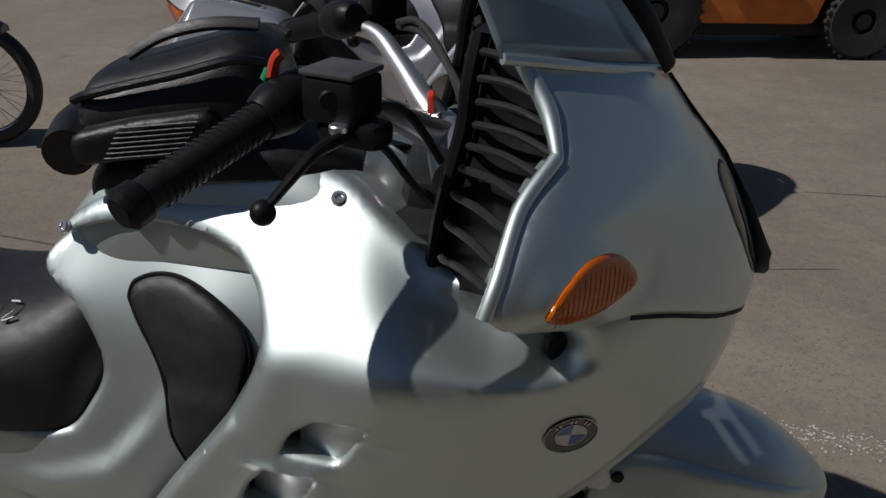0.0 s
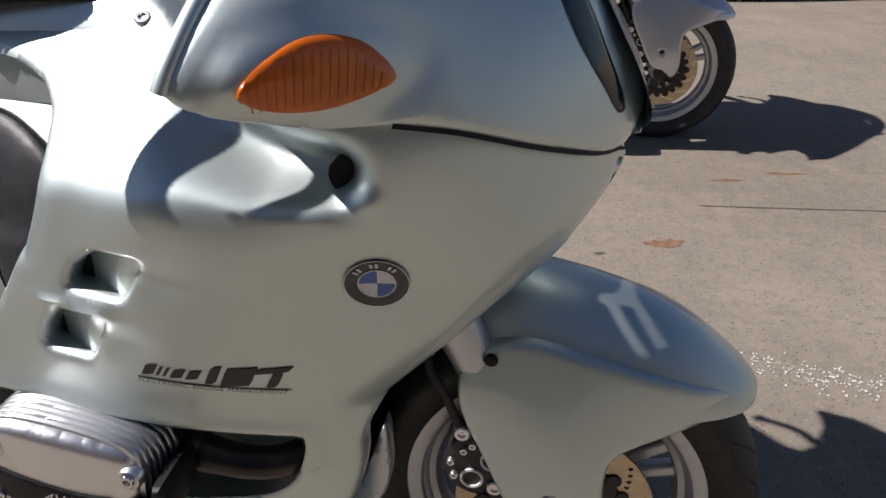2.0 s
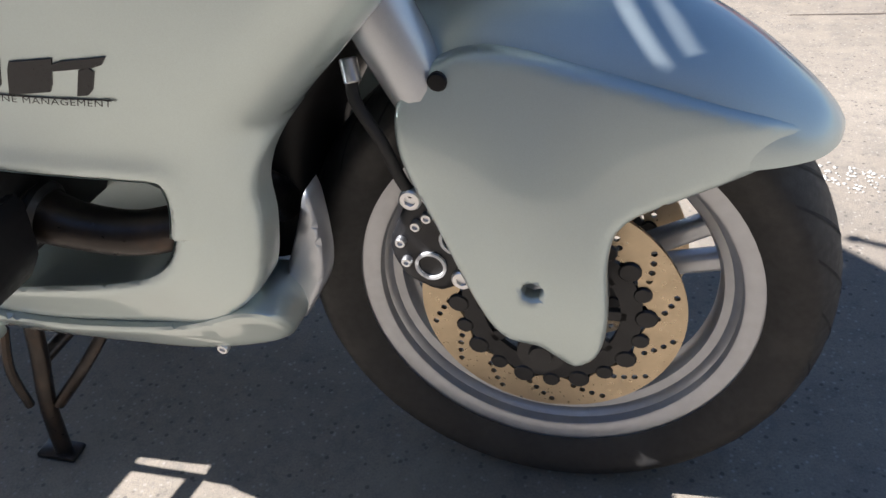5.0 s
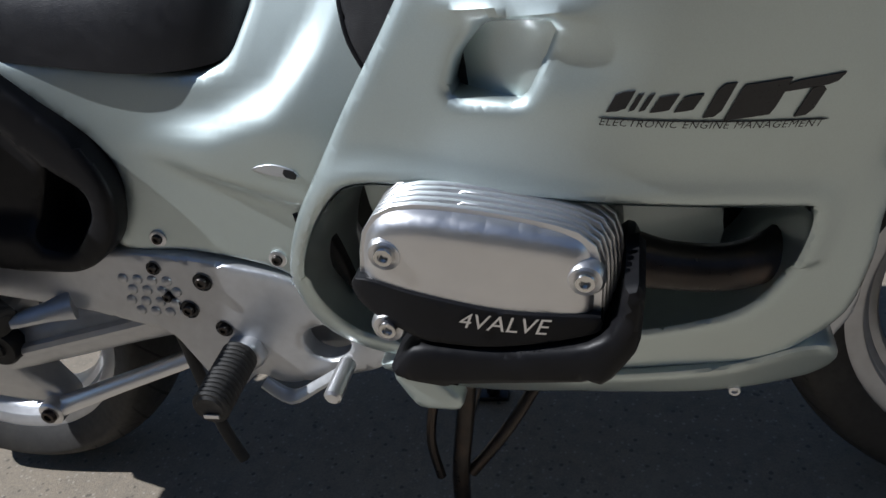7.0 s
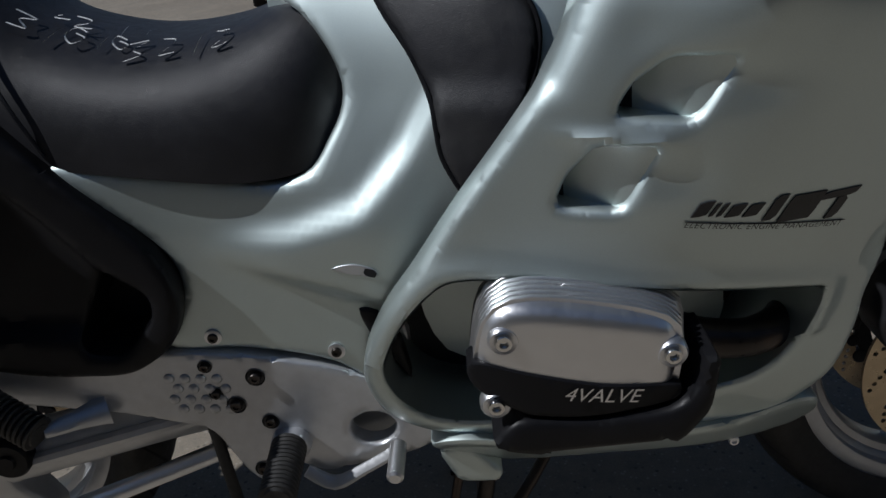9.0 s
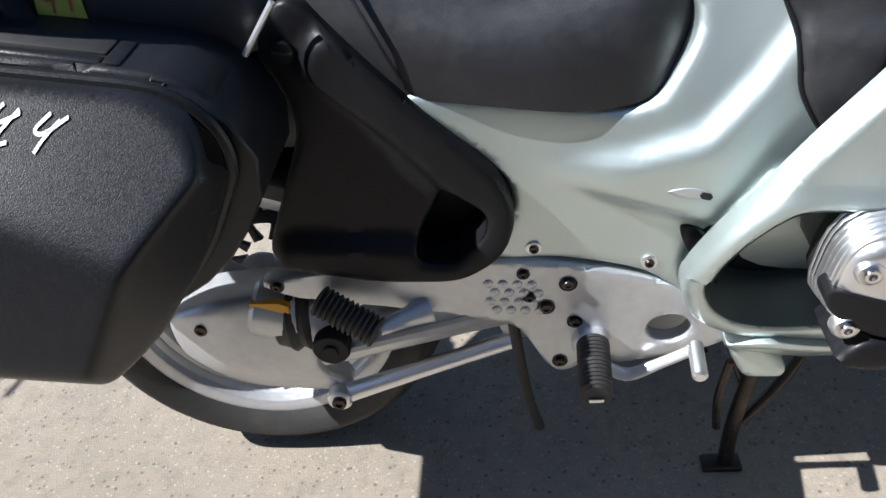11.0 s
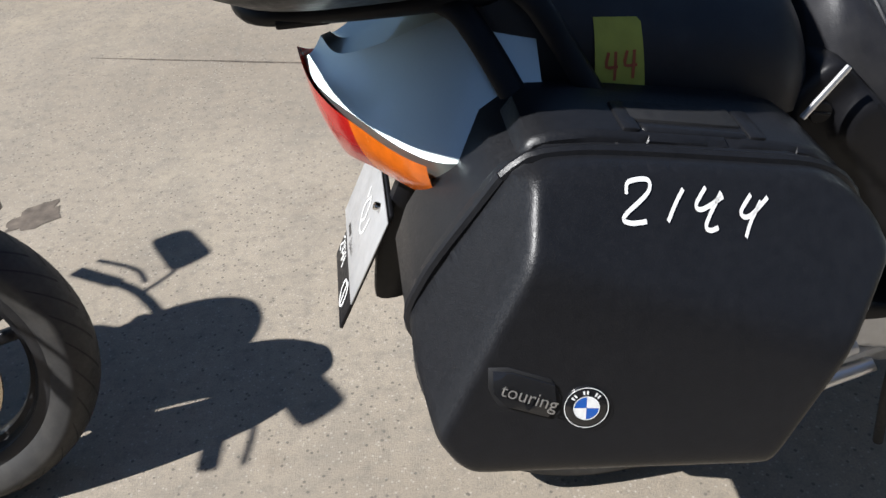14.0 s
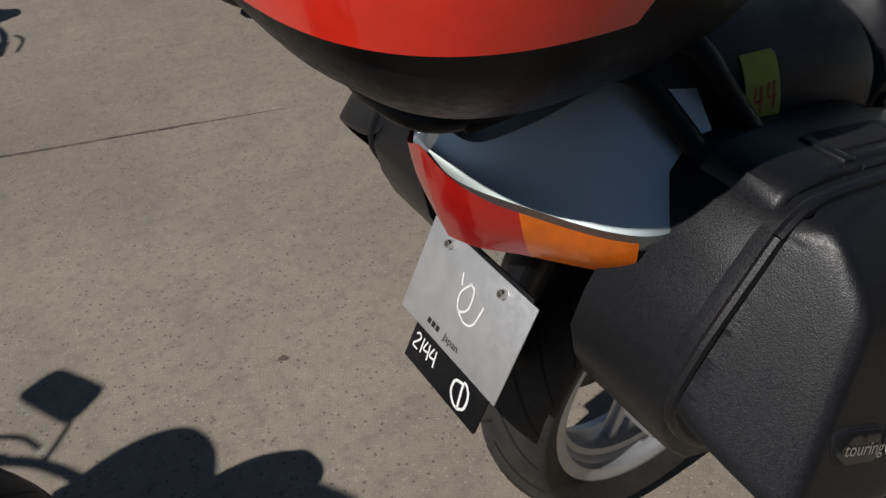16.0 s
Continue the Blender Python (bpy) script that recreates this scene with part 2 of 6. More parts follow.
def panel(outline, depth, holes=(), step=0.012, edge=0.008, lip=0.02, side=-1, back=None):
    """A curved panel seen from the bike's side: an outline in x and z, bulging out to depth(x, z), with rounded rims turned in by lip.
    back: a closed panel, whose rear is flat at that depth."""
    from_z = even(np.array(outline, float), step)
    rings = [from_z] + [even(np.array(h, float), step * 0.8) for h in holes]
    lo, hi = from_z.min(0), from_z.max(0)
    gx, gz = np.meshgrid(np.arange(lo[0], hi[0], step), np.arange(lo[1], hi[1], step * 0.866))
    gx = gx + (np.arange(gx.shape[0]) % 2)[:, None] * step / 2
    grid = np.stack([gx.ravel(), gz.ravel()], 1)
    ok = inside(grid, from_z)
    for r in rings[1:]:
        ok &= ~inside(grid, r)
    grid = grid[ok]
    for r in rings:
        grid = grid[away(grid, r) > step * 0.45]
    if edge > 0:                           # a finer row near the rim, for the rounding
        extra = []
        for r in rings:
            t = np.roll(r, -1, 0) - np.roll(r, 1, 0)
            nrm = np.stack([-t[:, 1], t[:, 0]], 1) / np.maximum(np.linalg.norm(t, axis=1), 1e-9)[:, None]
            for q in (0.15, 0.5):
                for s in (1, -1):
                    e = r + s * nrm * edge * q
                    good = inside(e, from_z)
                    for h in rings[1:]:
                        good &= ~inside(e, h)
                    e = e[good]
                    if len(e):
                        e = e[np.min([away(e, h) for h in rings], 0) > edge * q * 0.8]
                        extra.append(e)
        if extra:
            grid = np.vstack([grid] + extra)
    from mathutils.geometry import delaunay_2d_cdt
    pts = np.vstack(rings + [grid])
    edges, start = [], 0
    for r in rings:
        edges += [(start + i, start + (i + 1) % len(r)) for i in range(len(r))]
        start += len(r)
    v2, _, f2, *_ = delaunay_2d_cdt([Vector(p) for p in pts], edges, [], 0, 1e-6)
    v2 = np.array([tuple(v) for v in v2])
    f2 = np.array([f for f in f2 if len(f) == 3])
    mid = v2[f2].mean(1)
    keep = inside(mid, from_z)
    for r in rings[1:]:
        keep &= ~inside(mid, r)
    f2 = f2[keep]
    d = np.min([away(v2, r) for r in rings], 0)
    y = depth(v2)
    if edge > 0:
        q = 1 - np.clip(d / edge, 0, 1)
        y = y - edge * (1 - np.sqrt(np.maximum(0, 1 - q * q)))
    a, b, c = v2[f2[:, 0]], v2[f2[:, 1]], v2[f2[:, 2]]
    turn = (b[:, 0] - a[:, 0]) * (c[:, 1] - a[:, 1]) - (b[:, 1] - a[:, 1]) * (c[:, 0] - a[:, 0])
    f2[turn < 0] = f2[turn < 0][:, ::-1]
    verts = np.stack([v2[:, 0], -y, v2[:, 1]], 1)
    faces = [tuple(f) for f in f2]
    count = {}
    for f in faces:
        for e in ((f[0], f[1]), (f[1], f[2]), (f[2], f[0])):
            count[e] = 1
    rim = [e for e in count if (e[1], e[0]) not in count]
    link, more = {}, []
    for i, j in rim:
        for k in (i, j):
            if k not in link:
                link[k] = len(verts) + len(more)
                more.append((verts[k][0], -back if back is not None else verts[k][1] + lip, verts[k][2]))
    faces += [(j, i, link[i], link[j]) for i, j in rim]
    verts = np.vstack([verts, np.array(more)])
    if back is not None:                    # close the rear
        n0 = len(verts)
        rear = verts[:len(v2)].copy()
        rear[:, 1] = -back
        verts = np.vstack([verts, rear])
        faces += [(f[2] + n0, f[1] + n0, f[0] + n0) for f in f2]
    if side > 0:
        verts = verts * np.array([1, -1, 1])
        faces = [f[::-1] for f in faces]
    used = sorted({i for f in faces for i in f})
    at = {i: n for n, i in enumerate(used)}
    return verts[used], [tuple(at[i] for i in f) for f in faces]


def rings_mesh(rings, closed_ring=True, cap=True):
    """A skin over a row of rings of points."""
    n, k = len(rings), len(rings[0])
    verts = [tuple(p) for r in rings for p in r]
    faces = []
    for i in range(n - 1):
        for j in range(k if closed_ring else k - 1):
            a, b = i * k + j, i * k + (j + 1) % k
            faces.append((a, b, b + k, a + k))
    if cap and closed_ring:
        faces.append(tuple(range(k))[::-1])
        faces.append(tuple(range((n - 1) * k, n * k)))
    return verts, faces


def tube(pts, r, seg=12, n=6, smooth=True, flat=1.0):
    """A round bar along a curve; r is one radius or one for each control point."""
    p = spline(pts, n, False) if smooth and len(pts) > 2 else np.array(pts, float)
    rr = np.interp(np.linspace(0, 1, len(p)), np.linspace(0, 1, len(r)), r) if np.ndim(r) else np.full(len(p), r)
    rings = []
    side = None
    for i, q in enumerate(p):
        t = Vector(p[min(i + 1, len(p) - 1)] - p[max(i - 1, 0)]).normalized()
        if side is None:
            side = t.orthogonal().normalized()
        side = (side - t * side.dot(t)).normalized()
        up = t.cross(side)
        rings.append([tuple(Vector(q) + float(rr[i]) * (math.cos(a) * side + flat * math.sin(a) * up)) for a in np.arange(seg) * 2 * math.pi / seg])
    return rings_mesh(rings)


def join(*geos):
    verts, faces = [], []
    for v, f in geos:
        n = len(verts)
        verts += [tuple(q) for q in v]
        faces += [tuple(i + n for i in g) for g in f]
    return verts, faces


def moved(geo, m):
    return [tuple(m @ Vector(v)) for v in geo[0]], geo[1]


def lathe(profile, seg=48, centre=(0, 0, 0), closed=False):
    """A body turned about an axle along y: profile of (radius, y)."""
    pr = list(profile) + ([profile[0]] if closed else [])
    verts, faces, k = [], [], len(pr)
    for i in range(seg):
        a = 2 * math.pi * i / seg
        for r, y in pr:
            verts.append((centre[0] + r * math.cos(a), centre[1] + y, centre[2] + r * math.sin(a)))
    for i in range(seg):
        for j in range(k - 1):
            a, b = i * k + j, ((i + 1) % seg) * k + j
            faces.append((a, b, b + 1, a + 1))
    bm = bmesh.new()
    me = bpy.data.meshes.new("turn")
    me.from_pydata(verts, [], faces)
    bm.from_mesh(me)
    bpy.data.meshes.remove(me)
    bmesh.ops.remove_doubles(bm, verts=bm.verts, dist=1e-6)
    bmesh.ops.recalc_face_normals(bm, faces=bm.faces)
    return bm


def rod(p, q, r, seg=16, chamfer=0.15):
    """A straight bar with chamfered ends."""
    p, q = Vector(p), Vector(q)
    t = (q - p).normalized()
    s = t.orthogonal().normalized()
    u = t.cross(s)
    c = r * chamfer
    rings = []
    for o, rad in ((p, r - c), (p + t * c, r), (q - t * c, r), (q, r - c)):
        rings.append([tuple(o + rad * (math.cos(a) * s + math.sin(a) * u)) for a in np.arange(seg) * 2 * math.pi / seg])
    return rings_mesh(rings)


def block(size, at=(0, 0, 0), bevel=0.004, turn=None, segs=2):
    bm = bmesh.new()
    bmesh.ops.create_cube(bm, size=1)
    bmesh.ops.scale(bm, vec=size, verts=bm.verts)
    if bevel:
        bmesh.ops.bevel(bm, geom=list(bm.edges), offset=bevel, segments=segs, profile=0.5, affect="EDGES")
    m = Matrix.Translation(at) @ (turn if turn is not None else Matrix.Identity(4))
    bmesh.ops.transform(bm, matrix=m, verts=bm.verts)
    return bm


def shell(stations, n=40, seg=14, full=True, floor=True):
    """A body along x, alike on both sides. Stations: x, top z, bottom z, half width, squareness; rounded above, straight below."""
    st = np.array(stations, float)
    u = np.linspace(0, len(st) - 1, n)
    sm = spline(st, 10, False)
    sm = np.stack([np.interp(u, np.linspace(0, len(st) - 1, len(sm)), sm[:, i]) for i in range(st.shape[1])], 1)
    rings = []
    for x, zt, zb, w, e in sm:
        a = np.linspace(0, math.pi, 2 * seg + 1)
        c, s = np.cos(a), np.sin(a)
        y = -w * np.sign(c) * np.abs(c) ** (2 / e)
        z = zb + (zt - zb) * np.abs(s) ** (2 / e)
        rings.append([(x, yy, zz) for yy, zz in zip(y, z)])
    geo = rings_mesh(rings, True, True)
    bm = bmesh.new()
    me = bpy.data.meshes.new("shell")
    me.from_pydata(geo[0], [], geo[1])
    bm.from_mesh(me)
    bpy.data.meshes.remove(me)
    bmesh.ops.remove_doubles(bm, verts=bm.verts, dist=1e-5)
    bmesh.ops.recalc_face_normals(bm, faces=bm.faces)
    return bm


def plan_loft(levels, seg=64):
    """A body of stacked plan outlines. Levels: z, centre x, half length, half width, squareness, [shift of the tail]."""
    rings = []
    for z, cx, a, b, e in levels:
        t = np.arange(seg) * 2 * math.pi / seg
        c, s = np.cos(t), np.sin(t)
        rings.append([(cx + a * np.sign(i) * abs(i) ** (2 / e), b * np.sign(j) * abs(j) ** (2 / e), z) for i, j in zip(c, s)])
    return rings_mesh(rings)


def stroke(pts, width, depth, off=0.0012, side=-1, n=6):
    """A pen stroke in x and z laid on a surface y = -depth(x, z)."""
    p = spline(pts, n, False)
    t = np.gradient(p, axis=0)
    t /= np.maximum(np.linalg.norm(t, axis=1), 1e-9)[:, None]
    nr = np.stack([-t[:, 1], t[:, 0]], 1) * width / 2
    l, r = p + nr, p - nr
    verts = [(a[0], -(depth(a)[0] + off) , a[1]) for a in l] + [(a[0], -(depth(a)[0] + off), a[1]) for a in r]
    k = len(p)
    faces = [(i, k + i, k + i + 1, i + 1) for i in range(k - 1)]
    return verts, faces


def bolt(at, r=0.008, way=(0, -1, 0), high=0.004):
    """A round socket-head screw: (head, dark socket)."""
    at, way = Vector(at), Vector(way).normalized()
    head = lathe([(0, -high * 0.4), (r * 0.45, -high * 0.4), (r * 0.5, -high), (r * 0.85, -high), (r, -high * 0.6), (r, 0.004)], 20)
    rot = Vector((0, -1, 0)).rotation_difference(way).to_matrix().to_4x4()
    bmesh.ops.transform(head, matrix=Matrix.Translation(at) @ rot, verts=head.verts)
    return head


def lettering(text, size, shear=0.0, spacing=1.0):
    """Flat letters of the built-in font: verts in x and z, faces."""
    cu = bpy.data.curves.new("letters", "FONT")
    cu.body, cu.size, cu.shear, cu.space_character = text, size, shear, spacing
    cu.resolution_u = 3
    ob = bpy.data.objects.new("letters", cu)
    scene.collection.objects.link(ob)
    dg = bpy.context.evaluated_depsgraph_get()
    me = bpy.data.meshes.new_from_object(ob.evaluated_get(dg))
    v = np.array([(q.co.x, q.co.y) for q in me.vertices])
    f = [tuple(p.vertices) for p in me.polygons]
    bpy.data.objects.remove(ob)
    bpy.data.curves.remove(cu)
    bpy.data.meshes.remove(me)
    return v, f


def lay(flat, a, b, depth, off=0.0012):
    """Lays flat letters along the line from a to b (x, z) on a surface; the letters are stretched to that length."""
    v, f = flat
    a, b = np.array(a), np.array(b)
    w = v[:, 0].max() - v[:, 0].min()
    k = np.linalg.norm(b - a) / w
    u = (b - a) / np.linalg.norm(b - a)
    q = a + ((v[:, 0] - v[:, 0].min()) * k)[:, None] * u + (v[:, 1] * k)[:, None] * np.array([-u[1], u[0]])
    return np.stack([q[:, 0], -(depth(q) + off), q[:, 1]], 1), f


# ---- ground ----
def ground_material():
    m = bpy.data.materials.new("worn_concrete")
    m.use_nodes = True
    nt = m.node_tree
    put, link = nt.nodes.new, nt.links.new
    bsdf = nt.nodes["Principled BSDF"]
    co = put("ShaderNodeTexCoord")

    def noise_tex(scale, detail=5, rough=0.6):
        n = put("ShaderNodeTexNoise")
        n.inputs["Scale"].default_value, n.inputs["Detail"].default_value, n.inputs["Roughness"].default_value = scale, detail, rough
        link(co.outputs["Object"], n.inputs["Vector"])
        return n.outputs["Fac"]

    def span(v, lo, hi, a, b):
        r = put("ShaderNodeMapRange")
        for k, q in zip(("From Min", "From Max", "To Min", "To Max"), (lo, hi, a, b)):
            r.inputs[k].default_value = q
        link(v, r.inputs["Value"])
        return r.outputs["Result"]

    def mixed(fac, a, b):
        x = put("ShaderNodeMix")
        x.data_type = "RGBA"
        for s, q in ((6, a), (7, b)):
            if isinstance(q, tuple):
                x.inputs[s].default_value = (*q, 1)
            else:
                link(q, x.inputs[s])
        link(fac, x.inputs[0])
        return x.outputs[2]
    base = mixed(span(noise_tex(0.7, 8), 0.35, 0.65, 0, 1), (0.235, 0.198, 0.152), (0.335, 0.288, 0.226))
    base = mixed(span(noise_tex(5, 8, 0.7), 0.45, 0.75, 0, 0.55), base, (0.175, 0.160, 0.137))
    base = mixed(span(noise_tex(260, 3), 0.42, 0.68, 0, 0.5), base, (0.165, 0.148, 0.125))
    vor = put("ShaderNodeTexVoronoi")
    vor.inputs["Scale"].default_value = 75
    link(co.outputs["Object"], vor.inputs["Vector"])
    base = mixed(span(vor.outputs["Distance"], 0.10, 0.24, 0.55, 0), base, (0.43, 0.40, 0.35))
    vor2 = put("ShaderNodeTexVoronoi")
    vor2.inputs["Scale"].default_value = 48
    link(co.outputs["Object"], vor2.inputs["Vector"])
    base = mixed(span(vor2.outputs["Distance"], 0.12, 0.20, 0.8, 0), base, (0.10, 0.09, 0.078))
    base = mixed(span(noise_tex(28, 6, 0.8), 0.48, 0.68, 0, 0.6), base, (0.145, 0.132, 0.113))
    base = mixed(span(noise_tex(1.7, 4), 0.66, 0.74, 0, 0.45), base, (0.14, 0.11, 0.085))
    base = mixed(span(noise_tex(2.6, 7, 0.75), 0.54, 0.72, 0, 0.5), base, (0.37, 0.315, 0.235))
    link(base, bsdf.inputs["Base Color"])
    bsdf.inputs["Roughness"].default_value = 0.86
    bsdf.inputs["Specular IOR Level"].default_value = 0.3
    b = put("ShaderNodeBump")
    b.inputs["Strength"].default_value, b.inputs["Distance"].default_value = 0.6, 0.003
    link(noise_tex(210, 6, 0.7), b.inputs["Height"])
    link(b.outputs["Normal"], bsdf.inputs["Normal"])
    return m


GROUND = ground_material()
bm = bmesh.new()
bmesh.ops.create_grid(bm, x_segments=8, y_segments=8, size=400)
tagged(part("ground", bm, GROUND), "pale worn concrete yard with stones showing and stains", "ground", kind="structure")


# out-of-view wall, added to darken what the fairing flank reflects
WALLMAT = mat("weathered_added_wall", (0.24, 0.225, 0.205), 0.85, 0, 0.2, 3, 0.5, 90, dirt=(0.13, 0.12, 0.105), dirt_amount=0.6, dirt_scale=1.5)
reflection_wall = tagged(part("wall_south", block((22.0, 0.20, 2.6), (0, -3.3, 1.3), 0.01), WALLMAT), "plain weathered grey wall added out of view to darken reflections", "wall", kind="structure")
part("coping", block((22.1, 0.28, 0.08), (0, -3.3, 2.643), 0.012), WALLMAT, reflection_wall)


# stains, cracks and the gritty patch lie flat on the concrete
STAIN = mat("oil_stain", (0.10, 0.08, 0.062), 0.8, 0, 0.4, 25)
RUST = mat("rust_stain", (0.21, 0.115, 0.065), 0.85, 0, 0.4, 30)
GRIT = mat("white_grit", (0.47, 0.45, 0.40), 0.9, 0, 0.3, 60)


def splash(name, at, size, turn, material, label, seed, ragged=0.35, lift=0.0012):
    rng = random.Random(seed)
    bm = bmesh.new()
    n = 28
    ph = [rng.uniform(0, 6.28) for _ in range(4)]
    vs = []
    for i in range(n):
        a = 2 * math.pi * i / n
        r = 1 + ragged * (0.5 * math.sin(2 * a + ph[0]) + 0.4 * math.sin(3 * a + ph[1]) + 0.4 * math.sin(7 * a + ph[2]) + 0.3 * math.sin(11 * a + ph[3]))
        x, y = size[0] * r * math.cos(a), size[1] * r * math.sin(a)
        vs.append(bm.verts.new((at[0] + x * math.cos(turn) - y * math.sin(turn), at[1] + x * math.sin(turn) + y * math.cos(turn), lift)))
    bm.faces.new(vs)
    return tagged(part(name, bm, material), label, "stain", kind="structure")


splash("oil_stain", (1.056, 1.44), (0.055, 0.03), 0.1, RUST, "brown rusty stain on the concrete yard", 1)
splash("oil_stain", (0.843, 1.345), (0.018, 0.010), 0, STAIN, "dark oil spot on the concrete yard", 2)
splash("oil_stain", (1.33, 2.0), (0.05, 0.012), 0.1, RUST, "brown rusty stain on the concrete yard", 3)
splash("oil_stain", (1.56, 2.09), (0.06, 0.014), 0.05, RUST, "brown rusty stain on the concrete yard", 4)
splash("oil_stain", (-1.20, 0.655), (0.013, 0.008), 0, STAIN, "dark oil spot on the concrete yard", 5)
splash("oil_stain", (-2.10, 1.08), (0.09, 0.05), 0.6, STAIN, "dark oil spot on the concrete yard", 6, 0.3)
splash("crack", (1.54, 1.765), (0.30, 0.006), 0.05, STAIN, "dark line of old sealant across the concrete", 7, 0.5)
splash("crack", (-1.45, 1.93), (0.55, 0.007), -0.30, STAIN, "faint crack line across the concrete yard", 8, 0.5)
splash("crack", (2.6, 2.55), (0.5, 0.005), -0.10, STAIN, "thin crack line across the concrete yard", 9, 0.5)
bm = bmesh.new()
rng = random.Random(5)
for i in range(420):
    t = rng.random()
    x, y = 1.15 + 0.7 * t + rng.gauss(0, 0.03), 0.80 - 0.13 * t + rng.gauss(0, 0.028)
    r = rng.uniform(0.002, 0.006)
    vs = [bm.verts.new((x + r * math.cos(a) * rng.uniform(0.6, 1.2), y + r * math.sin(a) * rng.uniform(0.6, 1.2), 0.0015)) for a in (0, 1.2, 2.4, 3.6, 4.9)]
    top = bm.verts.new((x, y, 0.0015 + r * 0.5))
    for a, b in zip(vs, vs[1:] + vs[:1]):
        bm.faces.new((a, b, top))
tagged(part("loose_grit", bm, GRIT), "line of loose white grit on the concrete", "grit", kind="stuff")


# ---- the motorcycle ----
FRONT, REAR = Vector((0.738, 0, 0.305)), Vector((-0.757, 0, 0.330))
bike = thing("motorcycle", "silver-green touring motorcycle with full fairing on its centre stand", "motorcycle")


def tyre_geo(centre, R, w, rim_r, seg=72):
    pr = []
    for a in np.linspace(-1.15, 1.15, 17):
        pr.append((R - 0.5 * w * 0.48 * (1 - math.cos(a)) / (1 - math.cos(1.15)) * 0.95, 0.5 * w * math.sin(a) / math.sin(1.15)))
    low = [(rim_r + 0.035, 0.5 * w * 1.0), (rim_r + 0.012, 0.5 * w * 0.88), (rim_r - 0.002, 0.5 * w * 0.74)]
    prof = [(r, -y) for r, y in low[::-1]] + pr + low
    return lathe(prof, seg, centre)


def groove_geo(centre, R, w, count, lean):
    """Tread grooves as thin dark strips standing a hair off the tyre."""
    geos = []
    for i in range(count):
        a0 = 2 * math.pi * i / count
        for sgn in (-1, 1):
            l, r = [], []
            for s in np.linspace(0.06, 0.93, 8):
                th = s * 1.15
                rad = R - 0.5 * w * 0.48 * (1 - math.cos(th)) / (1 - math.cos(1.15)) * 0.95 + 0.0006
                y = sgn * 0.5 * w * math.sin(th) / math.sin(1.15)
                a = a0 + lean * s + (0 if sgn < 0 else math.pi / count)
                hw = 0.0035 / R * (1.2 - 0.5 * s)
                for da, row in ((-hw, l), (hw, r)):
                    row.append((centre[0] + rad * math.cos(a + da), centre[1] + y, centre[2] + rad * math.sin(a + da)))
            k = len(l)
            geos.append((l + r, [(j, j + 1, k + j + 1, k + j) for j in range(k - 1)]))
    return join(*geos)


def rim_geo(centre, r, w, seg=72):
    h = 0.5 * w
    out = [(r - 0.004, -h * 0.80), (r + 0.003, -h * 0.93), (r + 0.001, -h), (r - 0.004, -h), (r - 0.021, -h * 0.97), (r - 0.024, -h * 0.93), (r - 0.026, -h * 0.70), (r - 0.031, -h * 0.62), (r - 0.034, -h * 0.50), (r - 0.044, -h * 0.42), (r - 0.048, -h * 0.25)]
    prof = out + [(a, -b) for a, b in out[::-1]]
    inner = [(r - 0.012, h * 0.7), (r - 0.036, h * 0.2), (r - 0.036, -h * 0.2), (r - 0.012, -h * 0.7)]
    return lathe(prof + inner, seg, centre, True)


def spoke(centre, a, r0, r1, w0, w1, t):
    """One flat cast spoke, thicker at the hub."""
    ca, sa = math.cos(a), math.sin(a)
    rings = []
    for r, w, th in ((r0, w0, t * 1.3), (0.5 * (r0 + r1), 0.5 * (w0 + w1) * 0.85, t), (r1, w1, t)):
        ring = []
        for p, q in rounded([(-w, -th), (w, -th), (w, th), (-w, th)], min(w, th) * 0.6, 3):
            ring.append((centre[0] + ca * r - sa * p, centre[1] + q, centre[2] + sa * r + ca * p))
        rings.append(ring)
    return rings_mesh(rings)


def disc_geo(centre, y, r0, r1, holes=True, seg=72):
    """A drilled brake disc: an annulus with real holes."""
    t = 0.0025
    rng = np.arange(seg) * 2 * math.pi / seg
    outer = np.stack([r1 * np.cos(rng), r1 * np.sin(rng)], 1)
    inner = np.stack([(r0 + 0.004 * np.cos(10 * rng)) * np.cos(rng), (r0 + 0.004 * np.cos(10 * rng)) * np.sin(rng)], 1)
    hole_list = [inner]
    if holes:
        for i in range(14):
            for k in range(4):
                a = 2 * math.pi * i / 14 + k * 0.075
                rr = r0 + 0.012 + (r1 - r0 - 0.022) * (k / 3.0)
                q = np.arange(8) * math.pi / 4
                hole_list.append(np.stack([rr * math.cos(a) + 0.0038 * np.cos(q), rr * math.sin(a) + 0.0038 * np.sin(q)], 1))
    v, f = panel(outer, plane(t), hole_list, 0.012, 0, 2 * t)
    v2 = v * np.array([1, -1, 1])
    n = len(v)
    return join(([tuple(Vector(centre) + Vector((p[0], p[1] + y, p[2]))) for p in v], f),
                ([tuple(Vector(centre) + Vector((p[0], p[1] + y, p[2]))) for p in v2], [g[::-1] for g in f]))


